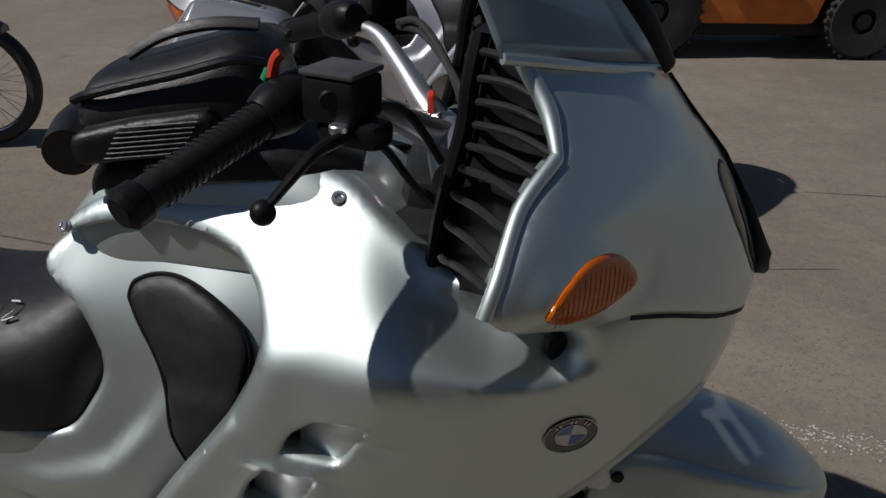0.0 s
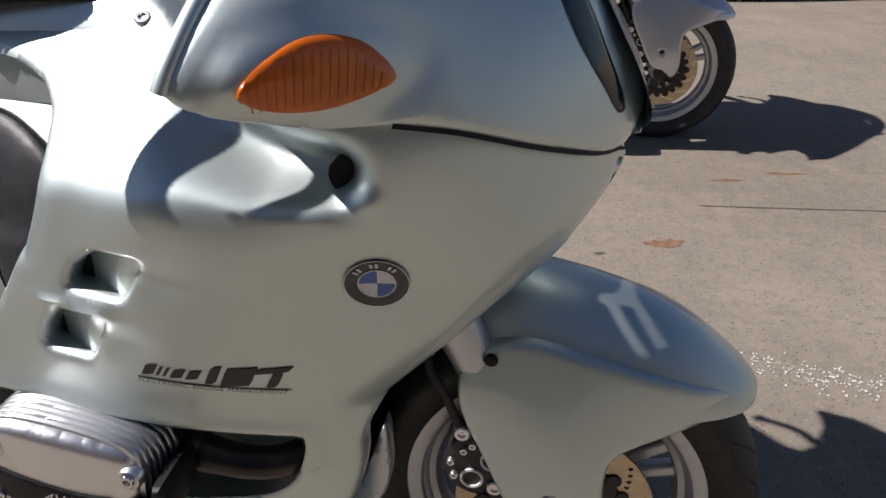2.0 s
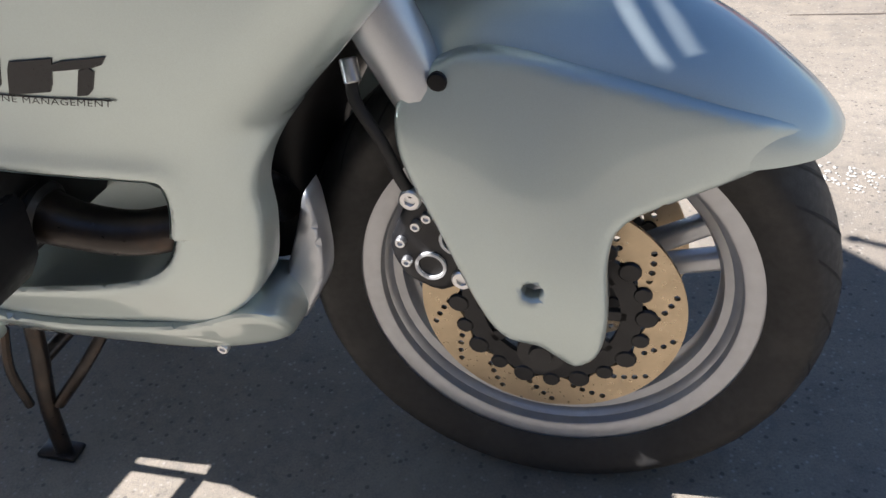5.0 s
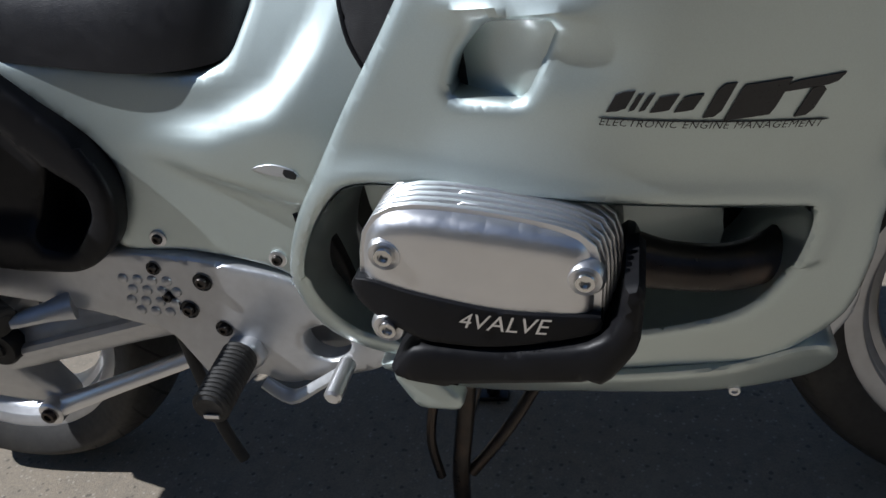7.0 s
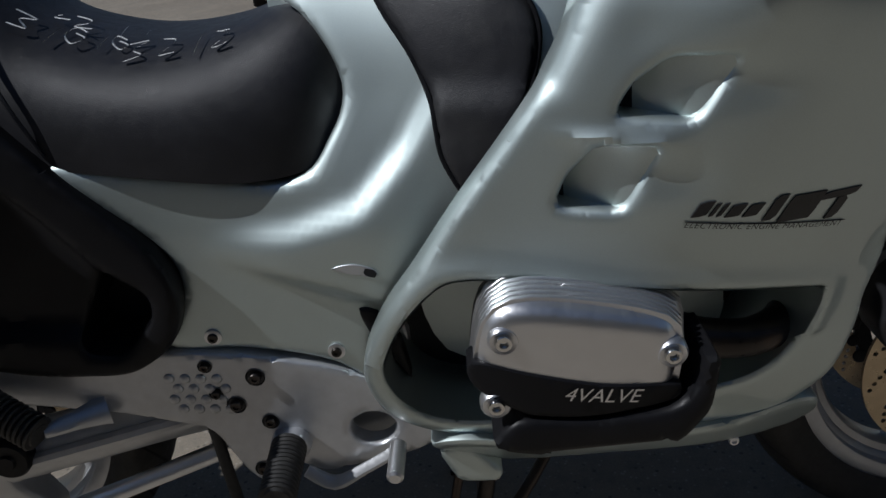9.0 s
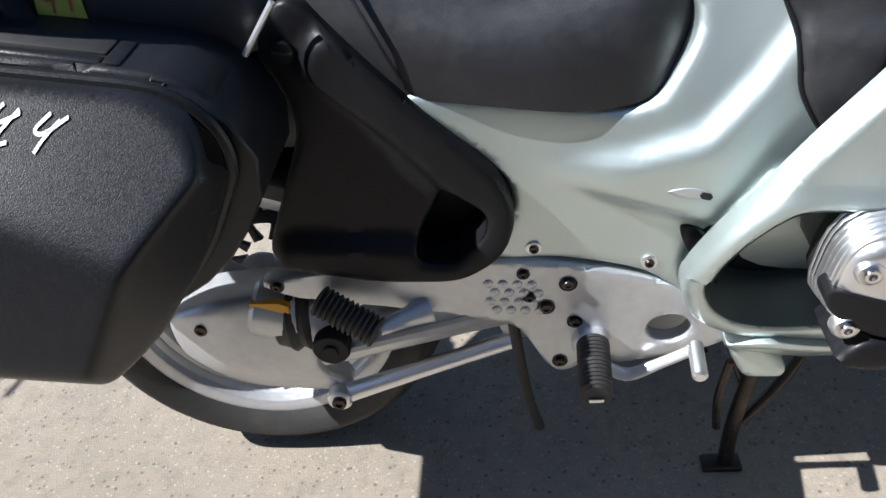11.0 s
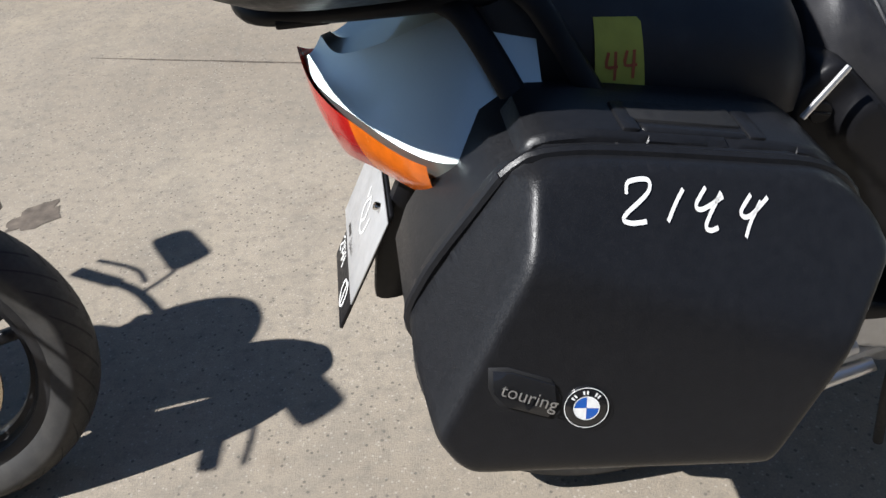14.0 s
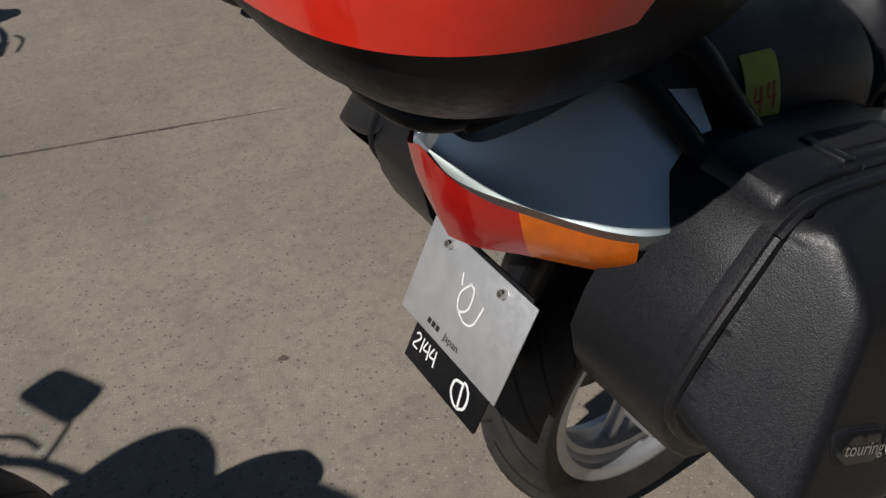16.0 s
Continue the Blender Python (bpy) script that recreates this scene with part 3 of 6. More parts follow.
def wheel(centre, R, w, rim_r, rim_w, spokes, parent, tread, discs=(), metal=None, grooves=26):
    rim = part(tread + "_wheel", rim_geo(centre, rim_r, rim_w), metal or ALLOY, parent, "silver cast alloy rim")
    tyre = part("tyre", tyre_geo(centre, R, w, rim_r), RUBBER, rim, "worn black rubber tyre")
    part("tread_groove", groove_geo(centre, R, w, grooves, 0.35), DARK, rim)
    hub = part("hub", lathe([(0.022, -0.055), (0.045, -0.05), (0.05, -0.03), (0.042, 0), (0.05, 0.03), (0.045, 0.05), (0.022, 0.055)], 32, centre, True), metal or ALLOY, rim)
    for k in range(spokes):
        for off in (-0.13, 0.13):
            part("spoke", spoke(centre, 2 * math.pi * k / spokes + off + 0.35, 0.04, rim_r - 0.036, 0.017, 0.012, 0.012), metal or ALLOY, rim)
    for y in discs:
        part("brake_disc", disc_geo(centre, y, 0.108, 0.1525), DISC, rim, "drilled bronze-worn steel brake disc")
        hubc = Vector(centre) + Vector((0, y, 0))
        part("disc_carrier", lathe([(0.080, -0.004), (0.104, -0.004), (0.104, 0.004), (0.080, 0.004)], 60, hubc, True), BLACKMETAL, rim, "black lobed disc carrier")
        for i in range(20):
            a = 2 * math.pi * i / 20
            c = hubc + Vector((0.108 * math.cos(a), 0, 0.108 * math.sin(a)))
            part("carrier_lobe", rod(c + Vector((0, -0.006, 0)), c + Vector((0, 0.006, 0)), 0.0105 if i % 2 else 0.013, 12), BLACKMETAL, rim)
        for i in range(10):
            part("carrier_arm", spoke(hubc, 2 * math.pi * i / 10, 0.045, 0.086, 0.010, 0.008, 0.004), BLACKMETAL, rim)
    return rim


front_wheel = wheel(FRONT, 0.313, 0.134, 0.236, 0.094, 3, bike, "front", (-0.066, 0.066))
rear_wheel = wheel(REAR, 0.319, 0.162, 0.241, 0.118, 3, bike, "rear", (0.09,))

# front fender: beak, then skirts down to the fork ends
fender = part("front_fender", shell([(0.615, 0.690, 0.54, 0.100, 2.2), (0.66, 0.704, 0.535, 0.112, 2.2), (0.72, 0.692, 0.53, 0.118, 2.2), (0.79, 0.674, 0.535, 0.118, 2.1),
    (0.87, 0.646, 0.525, 0.110, 2.1), (0.93, 0.612, 0.515, 0.096, 2.0), (0.985, 0.566, 0.512, 0.068, 2.0), (1.010, 0.540, 0.514, 0.040, 2.0), (1.020, 0.525, 0.516, 0.012, 2.0)], 60, 18), PAINT, bike, "silver-green painted fender with a long beak")
skirt_line = spline([(0.612, 0.60), (0.600, 0.555), (0.612, 0.505), (0.640, 0.445), (0.672, 0.375), (0.700, 0.333), (0.738, 0.322), (0.757, 0.305), (0.778, 0.292), (0.800, 0.312), (0.808, 0.36), (0.806, 0.43), (0.818, 0.468), (0.86, 0.488), (0.93, 0.508), (0.985, 0.522), (1.000, 0.532), (0.93, 0.565), (0.80, 0.61), (0.68, 0.635)], 6)
skirt_depth = knots([(0.60, 0.56, 0.132), (0.64, 0.62, 0.114), (0.72, 0.62, 0.116), (0.85, 0.585, 0.112), (0.93, 0.545, 0.094), (0.99, 0.527, 0.058), (0.72, 0.5, 0.146), (0.63, 0.48, 0.138), (0.82, 0.5, 0.132), (0.73, 0.4, 0.158), (0.68, 0.4, 0.152), (0.79, 0.36, 0.155), (0.77, 0.30, 0.150)])
hole = [(0.732 + 0.0105 * math.cos(a), 0.398 + 0.0095 * math.sin(a)) for a in np.arange(16) * math.pi / 8]
for s in (-1, 1):
    part("fender_skirt", panel(skirt_line, skirt_depth, [hole], 0.010, 0.008, 0.012, s), PAINT, fender)

# fairing flank: bulges to a crease below the mirror, with the opening round the cylinder
flank_base = knots([(0.257, 0.707, 0.312), (0.433, 0.674, 0.278), (0.531, 0.812, 0.272), (0.10, 0.72, 0.288), (0.00, 0.61, 0.272), (-0.08, 0.50, 0.240),
    (0.17, 0.925, 0.278), (0.22, 0.935, 0.290), (0.21, 0.875, 0.306), (0.33, 0.86, 0.331), (0.33, 0.93, 0.332), (0.45, 0.905, 0.325), (0.20, 0.99, 0.202), (0.19, 1.08, 0.098), (0.246, 1.057, 0.134), (0.35, 1.01, 0.222), (0.08, 1.072, 0.078), (0.0, 1.05, 0.074), (-0.08, 1.02, 0.076), (-0.137, 0.985, 0.078),
    (0.150, 0.962, 0.220), (0.124, 0.985, 0.182), (0.085, 0.999, 0.156), (0.045, 1.004, 0.138), (-0.018, 1.004, 0.118), (-0.08, 0.993, 0.104), (-0.136, 0.97, 0.094), (0.56, 1.0, 0.300),
    (0.40, 0.575, 0.262), (0.30, 0.60, 0.288), (0.15, 0.62, 0.292), (0.43, 0.47, 0.235), (0.47, 0.38, 0.205), (0.36, 0.40, 0.222), (0.20, 0.375, 0.225),
    (0.30, 0.28, 0.175), (0.05, 0.30, 0.190), (0.62, 0.93, 0.275), (0.70, 0.84, 0.215), (0.80, 0.90, 0.10), (0.60, 0.70, 0.235), (0.50, 0.55, 0.222)])
flank_line = spline([(-0.098, 0.486), (-0.066, 0.565), (-0.018, 0.634), (0.029, 0.700), (0.081, 0.768), (0.128, 0.835), (0.156, 0.895), (0.163, 0.933), (0.150, 0.962), (0.124, 0.985), (0.085, 0.999), (0.045, 1.004), (-0.018, 1.004), (-0.080, 0.993), (-0.138, 0.970),
    (-0.134, 0.986), (-0.080, 1.022), (0.0, 1.052), (0.08, 1.073), (0.18, 1.084), (0.25, 1.076), (0.31, 1.042), (0.37, 1.01), (0.43, 1.004), (0.50, 1.007), (0.56, 1.006), (0.64, 0.983), (0.72, 0.943), (0.797, 0.900), (0.785, 0.855), (0.755, 0.822), (0.735, 0.80), (0.672, 0.750), (0.589, 0.668), (0.520, 0.598), (0.492, 0.545), (0.486, 0.49),
    (0.468, 0.425), (0.430, 0.382), (0.412, 0.362), (0.40, 0.345), (0.25, 0.345), (0.08, 0.352), (0.0, 0.365), (-0.05, 0.385), (-0.085, 0.42)], 5)
opening = spline([(-0.072, 0.480), (-0.052, 0.545), (-0.010, 0.603), (0.030, 0.625), (0.12, 0.619), (0.258, 0.600), (0.395, 0.575), (0.422, 0.557), (0.402, 0.489), (0.368, 0.447), (0.31, 0.426), (0.2, 0.414), (0.12, 0.402), (0.02, 0.394), (-0.045, 0.42)], 6)
vent_a = rounded([(0.187, 0.798), (0.203, 0.825), (0.235, 0.848), (0.292, 0.846), (0.258, 0.790)], 0.010)
vent_b = rounded([(0.130, 0.706), (0.143, 0.738), (0.170, 0.766), (0.226, 0.764), (0.194, 0.700)], 0.010)
scoop_lip = np.array([(0.34, 0.938), (0.42, 0.916), (0.49, 0.908), (0.54, 0.920)])
scoop_way = np.array([(0.30, 1.0), (0.36, 0.972), (0.44, 0.952), (0.505, 0.942)])


def soft(v, a, b):
    q = np.clip((v - a) / (b - a), 0, 1)
    return q * q * (3 - 2 * q)


arch = np.array([(0.128, 0.835), (0.156, 0.895), (0.163, 0.933), (0.150, 0.962), (0.124, 0.985), (0.085, 0.999), (0.045, 1.004), (-0.018, 1.004), (-0.080, 0.993), (-0.138, 0.970)])


def flank(p):
    """The flank with its crease, the scoop below the mirror, the shallow hollows behind the vents and the flare round the opening."""
    p = np.atleast_2d(p)
    d = flank_base(p)
    x, z = p[:, 0], p[:, 1]
    s = away(p, scoop_way, False)
    d = d - 0.056 * np.exp(-(s / 0.030) ** 2) * soft(x, 0.28, 0.44)
    d = d + 0.007 * np.exp(-(away(p, scoop_lip, False) / 0.012) ** 2) * soft(x, 0.30, 0.42)
    a = np.clip(away(p, arch, False) / 0.035, 0, 1)
    d = d - 0.016 * (1 - np.sqrt(np.maximum(0, 1 - (1 - a) ** 2)))
    for cx, cz in ((0.300, 0.825), (0.232, 0.735)):
        q = ((x - cx + 0.2 * (z - cz)) / 0.045) ** 2 + ((z - cz) / 0.024) ** 2
        d = d - 0.006 * np.exp(-q)
    o = away(p, opening)
    d = d + 0.010 * np.exp(-(o / 0.022) ** 2) * (z > 0.5)
    d = d + 0.007 * np.exp(-((z - 0.775 + 0.12 * (x - 0.19)) / 0.007) ** 2 - ((x - 0.19) / 0.055) ** 4)
    front = np.array([(0.795, 0.885), (0.785, 0.855), (0.755, 0.822), (0.735, 0.80), (0.672, 0.750), (0.589, 0.668), (0.520, 0.598)])
    f = np.clip(away(p, front, False) / 0.07, 0, 1)
    return d - 0.05 * (1 - np.sqrt(np.maximum(0, 1 - (1 - f) ** 2)))


def mouth(outline, depth, inner, scale=0.9, side=-1, shift=(0, 0)):
    """The turned-in wall of an opening, from the surface to an inner depth."""
    o = even(np.array(outline), 0.012)
    c = o.mean(0)
    rows = []
    for q in np.linspace(0, 1, 6):
        r = c + (o - c) * (1 + (scale - 1) * q) + np.array(shift) * q
        d = (1 - q) * (depth(o) - 0.006) + q * inner
        rows.append([(a[0], side * e, a[1]) for a, e in zip(r, d)])
    return rings_mesh(rows, True, False)


for s in (-1, 1):
    fairing = part("side_fairing", panel(flank_line, flank, [opening, vent_a, vent_b], 0.008, 0.012, 0.03, s), PAINT, bike, "silver-green side fairing with vents and decals")
    part("opening_wall", mouth(opening, flank, 0.10, 0.93, s), PAINT, fairing)
    for v in (vent_a, vent_b):
        c = v.mean(0)
        part("vent", panel(c + (v - c) * 1.25, lambda p, e=v[:, 0].max() - 0.012: flank(p) - 0.005 - 0.42 * np.maximum(0, e - np.atleast_2d(p)[:, 0]), [], 0.012, 0, 0.01, s), PAINT, fairing)
        # black sheet before the floor's deep end paints the shade in the vent
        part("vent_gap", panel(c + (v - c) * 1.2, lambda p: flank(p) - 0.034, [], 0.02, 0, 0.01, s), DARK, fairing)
    hole_c = spline([(0.498, 0.948), (0.512, 0.957), (0.528, 0.950), (0.532, 0.935), (0.522, 0.920), (0.506, 0.920), (0.498, 0.932)], 5)
    # the duct's unlit inside, painted as a black patch over the scoop
    part("duct_hole", panel(hole_c, lambda p: flank(p) * 0 + flank((0.515, 0.937))[0] + 0.010 - 0.5 * (np.atleast_2d(p)[:, 0] - 0.515), [], 0.008, 0.002, 0.012, s), DARK, fairing)
    for k in range(3):
        part("duct_slat", rod((0.504 + 0.007 * k, s * (flank((0.515, 0.937))[0] + 0.014 - 0.0035 * k), 0.944 - 0.004 * k), (0.512 + 0.007 * k, s * (flank((0.515, 0.937))[0] + 0.010 - 0.0035 * k), 0.926), 0.0016, 6), SMOOTHBLACK, fairing)
    if s < 0:
        # belly and flank decals
        right_fairing = fairing
belly_line = spline([(-0.03, 0.352), (0.02, 0.372), (0.12, 0.358), (0.25, 0.350), (0.36, 0.358), (0.43, 0.385), (0.462, 0.372), (0.470, 0.335), (0.440, 0.302), (0.36, 0.286), (0.25, 0.277), (0.10, 0.274), (0.03, 0.278), (0.0, 0.30), (-0.02, 0.325)], 6)
belly_depth = knots([(0.0, 0.36, 0.222), (0.2, 0.36, 0.232), (0.4, 0.37, 0.215), (0.46, 0.34, 0.185), (0.37, 0.29, 0.172), (0.2, 0.278, 0.165), (0.03, 0.28, 0.16), (0.2, 0.32, 0.205), (0.05, 0.32, 0.198)])
wing_line = spline([(0.495, 0.49), (0.500, 0.43), (0.495, 0.375), (0.475, 0.335), (0.455, 0.31), (0.44, 0.34), (0.455, 0.39), (0.475, 0.44)], 5)
for s in (-1, 1):
    belly = part("belly_pan", panel(belly_line, belly_depth, [], 0.011, 0.012, 0.09, s), PAINT, bike, "silver-green belly pan")
    part("screw", bolt((0.369, s * (belly_depth((0.369, 0.29))[0] + 0.001), 0.292), 0.007, (0, s, 0)), BARE, belly)
    part("deflector", panel(wing_line, plane(0.135), [], 0.012, 0.006, 0.03, s), GREYPAINT, belly, "grey inner deflector behind the front wheel")
    tip = rounded([(-0.025, 0.332), (0.01, 0.345), (0.062, 0.29), (0.055, 0.272), (0.0, 0.276)], 0.012)
    part("belly_fin", panel(tip, plane(0.20), [], 0.01, 0.008, 0.02, s), PAINT, belly)

# emblem: ring and quarters
def roundel(at, r, depth, parent, name="emblem"):
    def ring(r0, r1, off, mate, sub, a0=0.0, a1=2 * math.pi):
        n = max(4, int(32 * (a1 - a0) / (2 * math.pi)))
        rows = []
        for q in np.linspace(r0, r1, 4):
            pts = np.array([(at[0] + q * math.cos(a), at[1] + q * math.sin(a)) for a in np.linspace(a0, a1, n + 1)])
            rows.append([(x, -(e + off), z) for (x, z), e in zip(pts, depth(pts))])
        v, f = rings_mesh(rows, False, False)
        return part(sub, (v, [g[::-1] for g in f]), mate, holder)
    holder = None
    base = np.array([(at[0] + r * math.cos(a), at[1] + r * math.sin(a)) for a in np.arange(32) * math.pi / 16])
    holder = part(name, panel(base, lambda p: depth(p) + 0.003, [], 0.01, 0.002, 0.004), BLACKGLOSS, parent, "round black-rimmed emblem with blue and white quarters")
    ring(r * 0.965, r, 0.0035, WHITE, "outer_ring")
    ring(r * 0.55, r * 0.59, 0.0040, WHITE, "inner_ring")
    for k in range(4):
        ring(0.0005, r * 0.55, 0.0038, BLUE if k % 2 == 1 else WHITE, "quarter", k * math.pi / 2 - 0.1, (k + 1) * math.pi / 2 - 0.1)
    for k, da in enumerate((2.30, 1.57, 0.84)):           # plain marks in the ring
        ring(r * 0.68, r * 0.86, 0.0042, WHITE, "mark", da - 0.16, da - 0.05)
        ring(r * 0.68, r * 0.86, 0.0042, WHITE, "mark", da + 0.05, da + 0.16)


roundel((0.537, 0.810), 0.0345, flank, right_fairing)

# model lettering as plain slanted bars, and the line that can be read
for x0, x1, z0, z1 in ((0.262, 0.276, 0.690, 0.706), (0.279, 0.283, 0.689, 0.703), (0.287, 0.291, 0.688, 0.702), (0.295, 0.309, 0.686, 0.699), (0.313, 0.327, 0.684, 0.697), (0.334, 0.346, 0.676, 0.703), (0.350, 0.385, 0.671, 0.700), (0.392, 0.431, 0.689, 0.697), (0.402, 0.414, 0.665, 0.689)):
    k = 0.35
    bar = np.array([(x0 - 0.004, z0), (x1 - 0.004, z0), (x1 + k * (z1 - z0), z1), (x0 + k * (z1 - z0), z1)])
    part("decal_bar", panel(bar, lambda p: flank(p) + 0.0016, [], 0.008, 0, 0.002), DECAL, right_fairing)
part("decal_line", panel(np.array([(0.252, 0.6855), (0.252, 0.6848), (0.425, 0.6572), (0.425, 0.6579)]), lambda p: flank(p) + 0.0014, [], 0.006, 0, 0.001), DECAL, right_fairing)
part("decal_lettering", lay(lettering("ELECTRONIC ENGINE MANAGEMENT", 0.01, 0.25, 1.1), (0.252, 0.6795), (0.421, 0.6520), flank, 0.002), DECAL, right_fairing)

# upper fairing with the mirror pods
pod_line = spline([(0.417, 1.063), (0.428, 1.095), (0.450, 1.145), (0.488, 1.182), (0.478, 1.22), (0.448, 1.265), (0.52, 1.250), (0.60, 1.232), (0.649, 1.212), (0.694, 1.158), (0.745, 1.100), (0.788, 1.03), (0.820, 0.965), (0.826, 0.93), (0.806, 0.900), (0.72, 0.946), (0.64, 0.986), (0.58, 1.006), (0.52, 1.015), (0.46, 1.036)], 6)
pod_base = knots([(0.472, 1.066, 0.425), (0.576, 1.04, 0.325), (0.417, 1.064, 0.440), (0.45, 1.147, 0.375), (0.488, 1.183, 0.325), (0.445, 1.265, 0.270), (0.55, 1.245, 0.19), (0.649, 1.212, 0.10), (0.694, 1.158, 0.10),
    (0.739, 1.10, 0.10), (0.80, 0.97, 0.09), (0.806, 0.90, 0.105), (0.70, 0.95, 0.235), (0.62, 0.99, 0.300), (0.54, 1.012, 0.358), (0.47, 1.03, 0.408), (0.60, 1.15, 0.24), (0.68, 1.05, 0.215)])
nose_edge = np.array([(0.649, 1.212), (0.694, 1.158), (0.745, 1.100), (0.788, 1.03), (0.820, 0.965), (0.826, 0.93), (0.806, 0.900)])


def pod(p):
    p = np.atleast_2d(p)
    f = np.clip(away(p, nose_edge, False) / 0.06, 0, 1)
    sig_c = ((p[:, 0] - 0.525) / 0.075) ** 2 + ((p[:, 1] - 1.066 + 0.12 * (p[:, 0] - 0.525)) / 0.045) ** 2
    return pod_base(p) - 0.09 * (1 - np.sqrt(np.maximum(0, 1 - (1 - f) ** 2))) - 0.004 * np.exp(-((sig_c - 1) / 0.35) ** 2)


sig = spline([(0.472, 1.061), (0.488, 1.083), (0.515, 1.098), (0.545, 1.093), (0.567, 1.075), (0.580, 1.050), (0.560, 1.040), (0.525, 1.035), (0.49, 1.043)], 6)
lamp = spline([(0.724, 1.092), (0.742, 1.090), (0.760, 1.060), (0.778, 1.022), (0.799, 0.974), (0.805, 0.950), (0.796, 0.952), (0.778, 0.985), (0.752, 1.030), (0.732, 1.070)], 6) + np.array([-0.012, 0.006])
for s in (-1, 1):
    up = part("upper_fairing", panel(pod_line, pod, [], 0.011, 0.012, 0.05, s), PAINT, bike, "silver-green upper fairing with mirror pod")
    part("turn_signal", panel(sig, lambda p: pod(p) + 0.006, [], 0.006, 0.008, 0.012, s), AMBER, up, "amber turn signal lens")
    for i in range(16):                                 # fine flutes of the lens
        x = 0.482 + 0.0058 * i
        top = np.interp(x, [0.472, 0.515, 0.545, 0.58], [1.063, 1.092, 1.088, 1.052])
        part("flute", stroke([(x, 1.046), (x + 0.002, 0.5 * (top + 1.046)), (x + 0.002, top - 0.004)], 0.0016, lambda p: pod(p) + 0.0062, 0.0006), AMBER, up) if s < 0 else None
    part("headlight", panel(lamp, lambda p: pod(p) + 0.004, [], 0.006, 0.004, 0.01, s), GLASS, up, "clear headlight glass")
    part("headlight_seal", panel(lamp.mean(0) + (lamp - lamp.mean(0)) * np.array([1.03, 1.05]), lambda p: pod(p) + 0.001, [], 0.008, 0.002, 0.008, s), DARK, up)
    seam = [(0.575, 1.008), (0.64, 0.985), (0.72, 0.945), (0.799, 0.902)]
    v, f = stroke(seam, 0.0048, lambda p: np.maximum(pod(p), flank(p)) - 0.004, 0.0)
    part("seam", (v if s < 0 else [(a, -b, c) for a, b, c in v], f), DARK, up)
    # the thick painted rim at the pod's rear
    rim_pts = [(q[0] - 0.002, s * (pod(q)[0] - 0.006), q[1]) for q in spline([(0.417, 1.066), (0.428, 1.096), (0.450, 1.147), (0.486, 1.181)], 5, False)]
    part("pod_rim", tube(rim_pts, 0.008, 10, 2), PAINT, up)
    rim_pts = [(q[0] - 0.002, s * (pod(q)[0] - 0.006), q[1]) for q in spline([(0.488, 1.178), (0.478, 1.22), (0.448, 1.268)], 5, False)]
    part("pod_rim", tube(rim_pts, [0.006, 0.010, 0.009], 10, 2), PAINT, up)
    # cockpit lining with ribs
    outer = [(q[0] + 0.004, s * (pod(q)[0] - 0.014), q[1]) for q in spline([(0.42, 1.066), (0.431, 1.098), (0.452, 1.148), (0.485, 1.179), (0.476, 1.22), (0.448, 1.262)], 4, False)]
    innr = [tuple(q) for q in spline([(0.375, s * 0.215, 0.98), (0.385, s * 0.20, 1.06), (0.398, s * 0.19, 1.12), (0.41, s * 0.185, 1.17), (0.415, s * 0.18, 1.22), (0.425, s * 0.17, 1.27)], 4, False)]
    rows = []
    for q in np.linspace(0, 1, 8):
        bulge = 0.03 * math.sin(math.pi * q)
        rows.append([((1 - q) * a[0] + q * b[0] + bulge, (1 - q) * a[1] + q * b[1], (1 - q) * a[2] + q * b[2]) for a, b in zip(outer, innr)])
    lining = part("cockpit_lining", rings_mesh(rows, False, False), SMOOTHBLACK, bike, "black ribbed cockpit lining")
    for k in range(1, 10):
        j = int(k * (len(outer) - 1) / 10)
        a, b = Vector(outer[j]), Vector(innr[j])
        m1, m2 = a.lerp(b, 0.35) + Vector((-0.012, 0, 0.012)), a.lerp(b, 0.75) + Vector((-0.016, 0, 0.008))
        part("rib", tube([tuple(a), tuple(m1), tuple(m2), tuple(b)], 0.0045, 8, 4), DARK, lining)
    part("lining_edge", tube([(q[0] - 0.012, q[1], q[2]) for q in innr[::4]], 0.011, 8, 4), SMOOTHBLACK, lining)
    for k in range(9):
        z = 1.0 + 0.028 * k
        part("vent_slat", block((0.012, 0.06, 0.007), (0.372 + 0.006 * k, s * (0.165 - 0.003 * k), z), 0.002, Matrix.Rotation(-0.5, 4, "Y")), DARK, lining)

# windscreen and its dark strip
base_c = spline([(0.430, -0.285, 1.268), (0.48, -0.255, 1.258), (0.55, -0.195, 1.240), (0.615, -0.12, 1.222), (0.655, -0.05, 1.210), (0.660, 0.05, 1.210), (0.615, 0.12, 1.222), (0.55, 0.195, 1.240), (0.48, 0.255, 1.258), (0.430, 0.285, 1.268)], 5, False)
top_c = spline([(0.27, -0.24, 1.50), (0.30, -0.215, 1.53), (0.35, -0.16, 1.55), (0.39, -0.10, 1.56), (0.41, -0.04, 1.565), (0.41, 0.04, 1.565), (0.39, 0.10, 1.56), (0.35, 0.16, 1.55), (0.30, 0.215, 1.53), (0.27, 0.24, 1.50)], 5, False)
rows = []
for q in np.linspace(0, 1, 14):
    rows.append([tuple((1 - q) * a + q * b + np.array([0.02 * math.sin(math.pi * q), 0, 0])) for a, b in zip(base_c, top_c)])
screen = part("windscreen", rings_mesh(rows, False, False), SCREEN, bike, "tinted curved windscreen")
mod = screen.modifiers.new("thick", "SOLIDIFY")
mod.thickness = 0.004
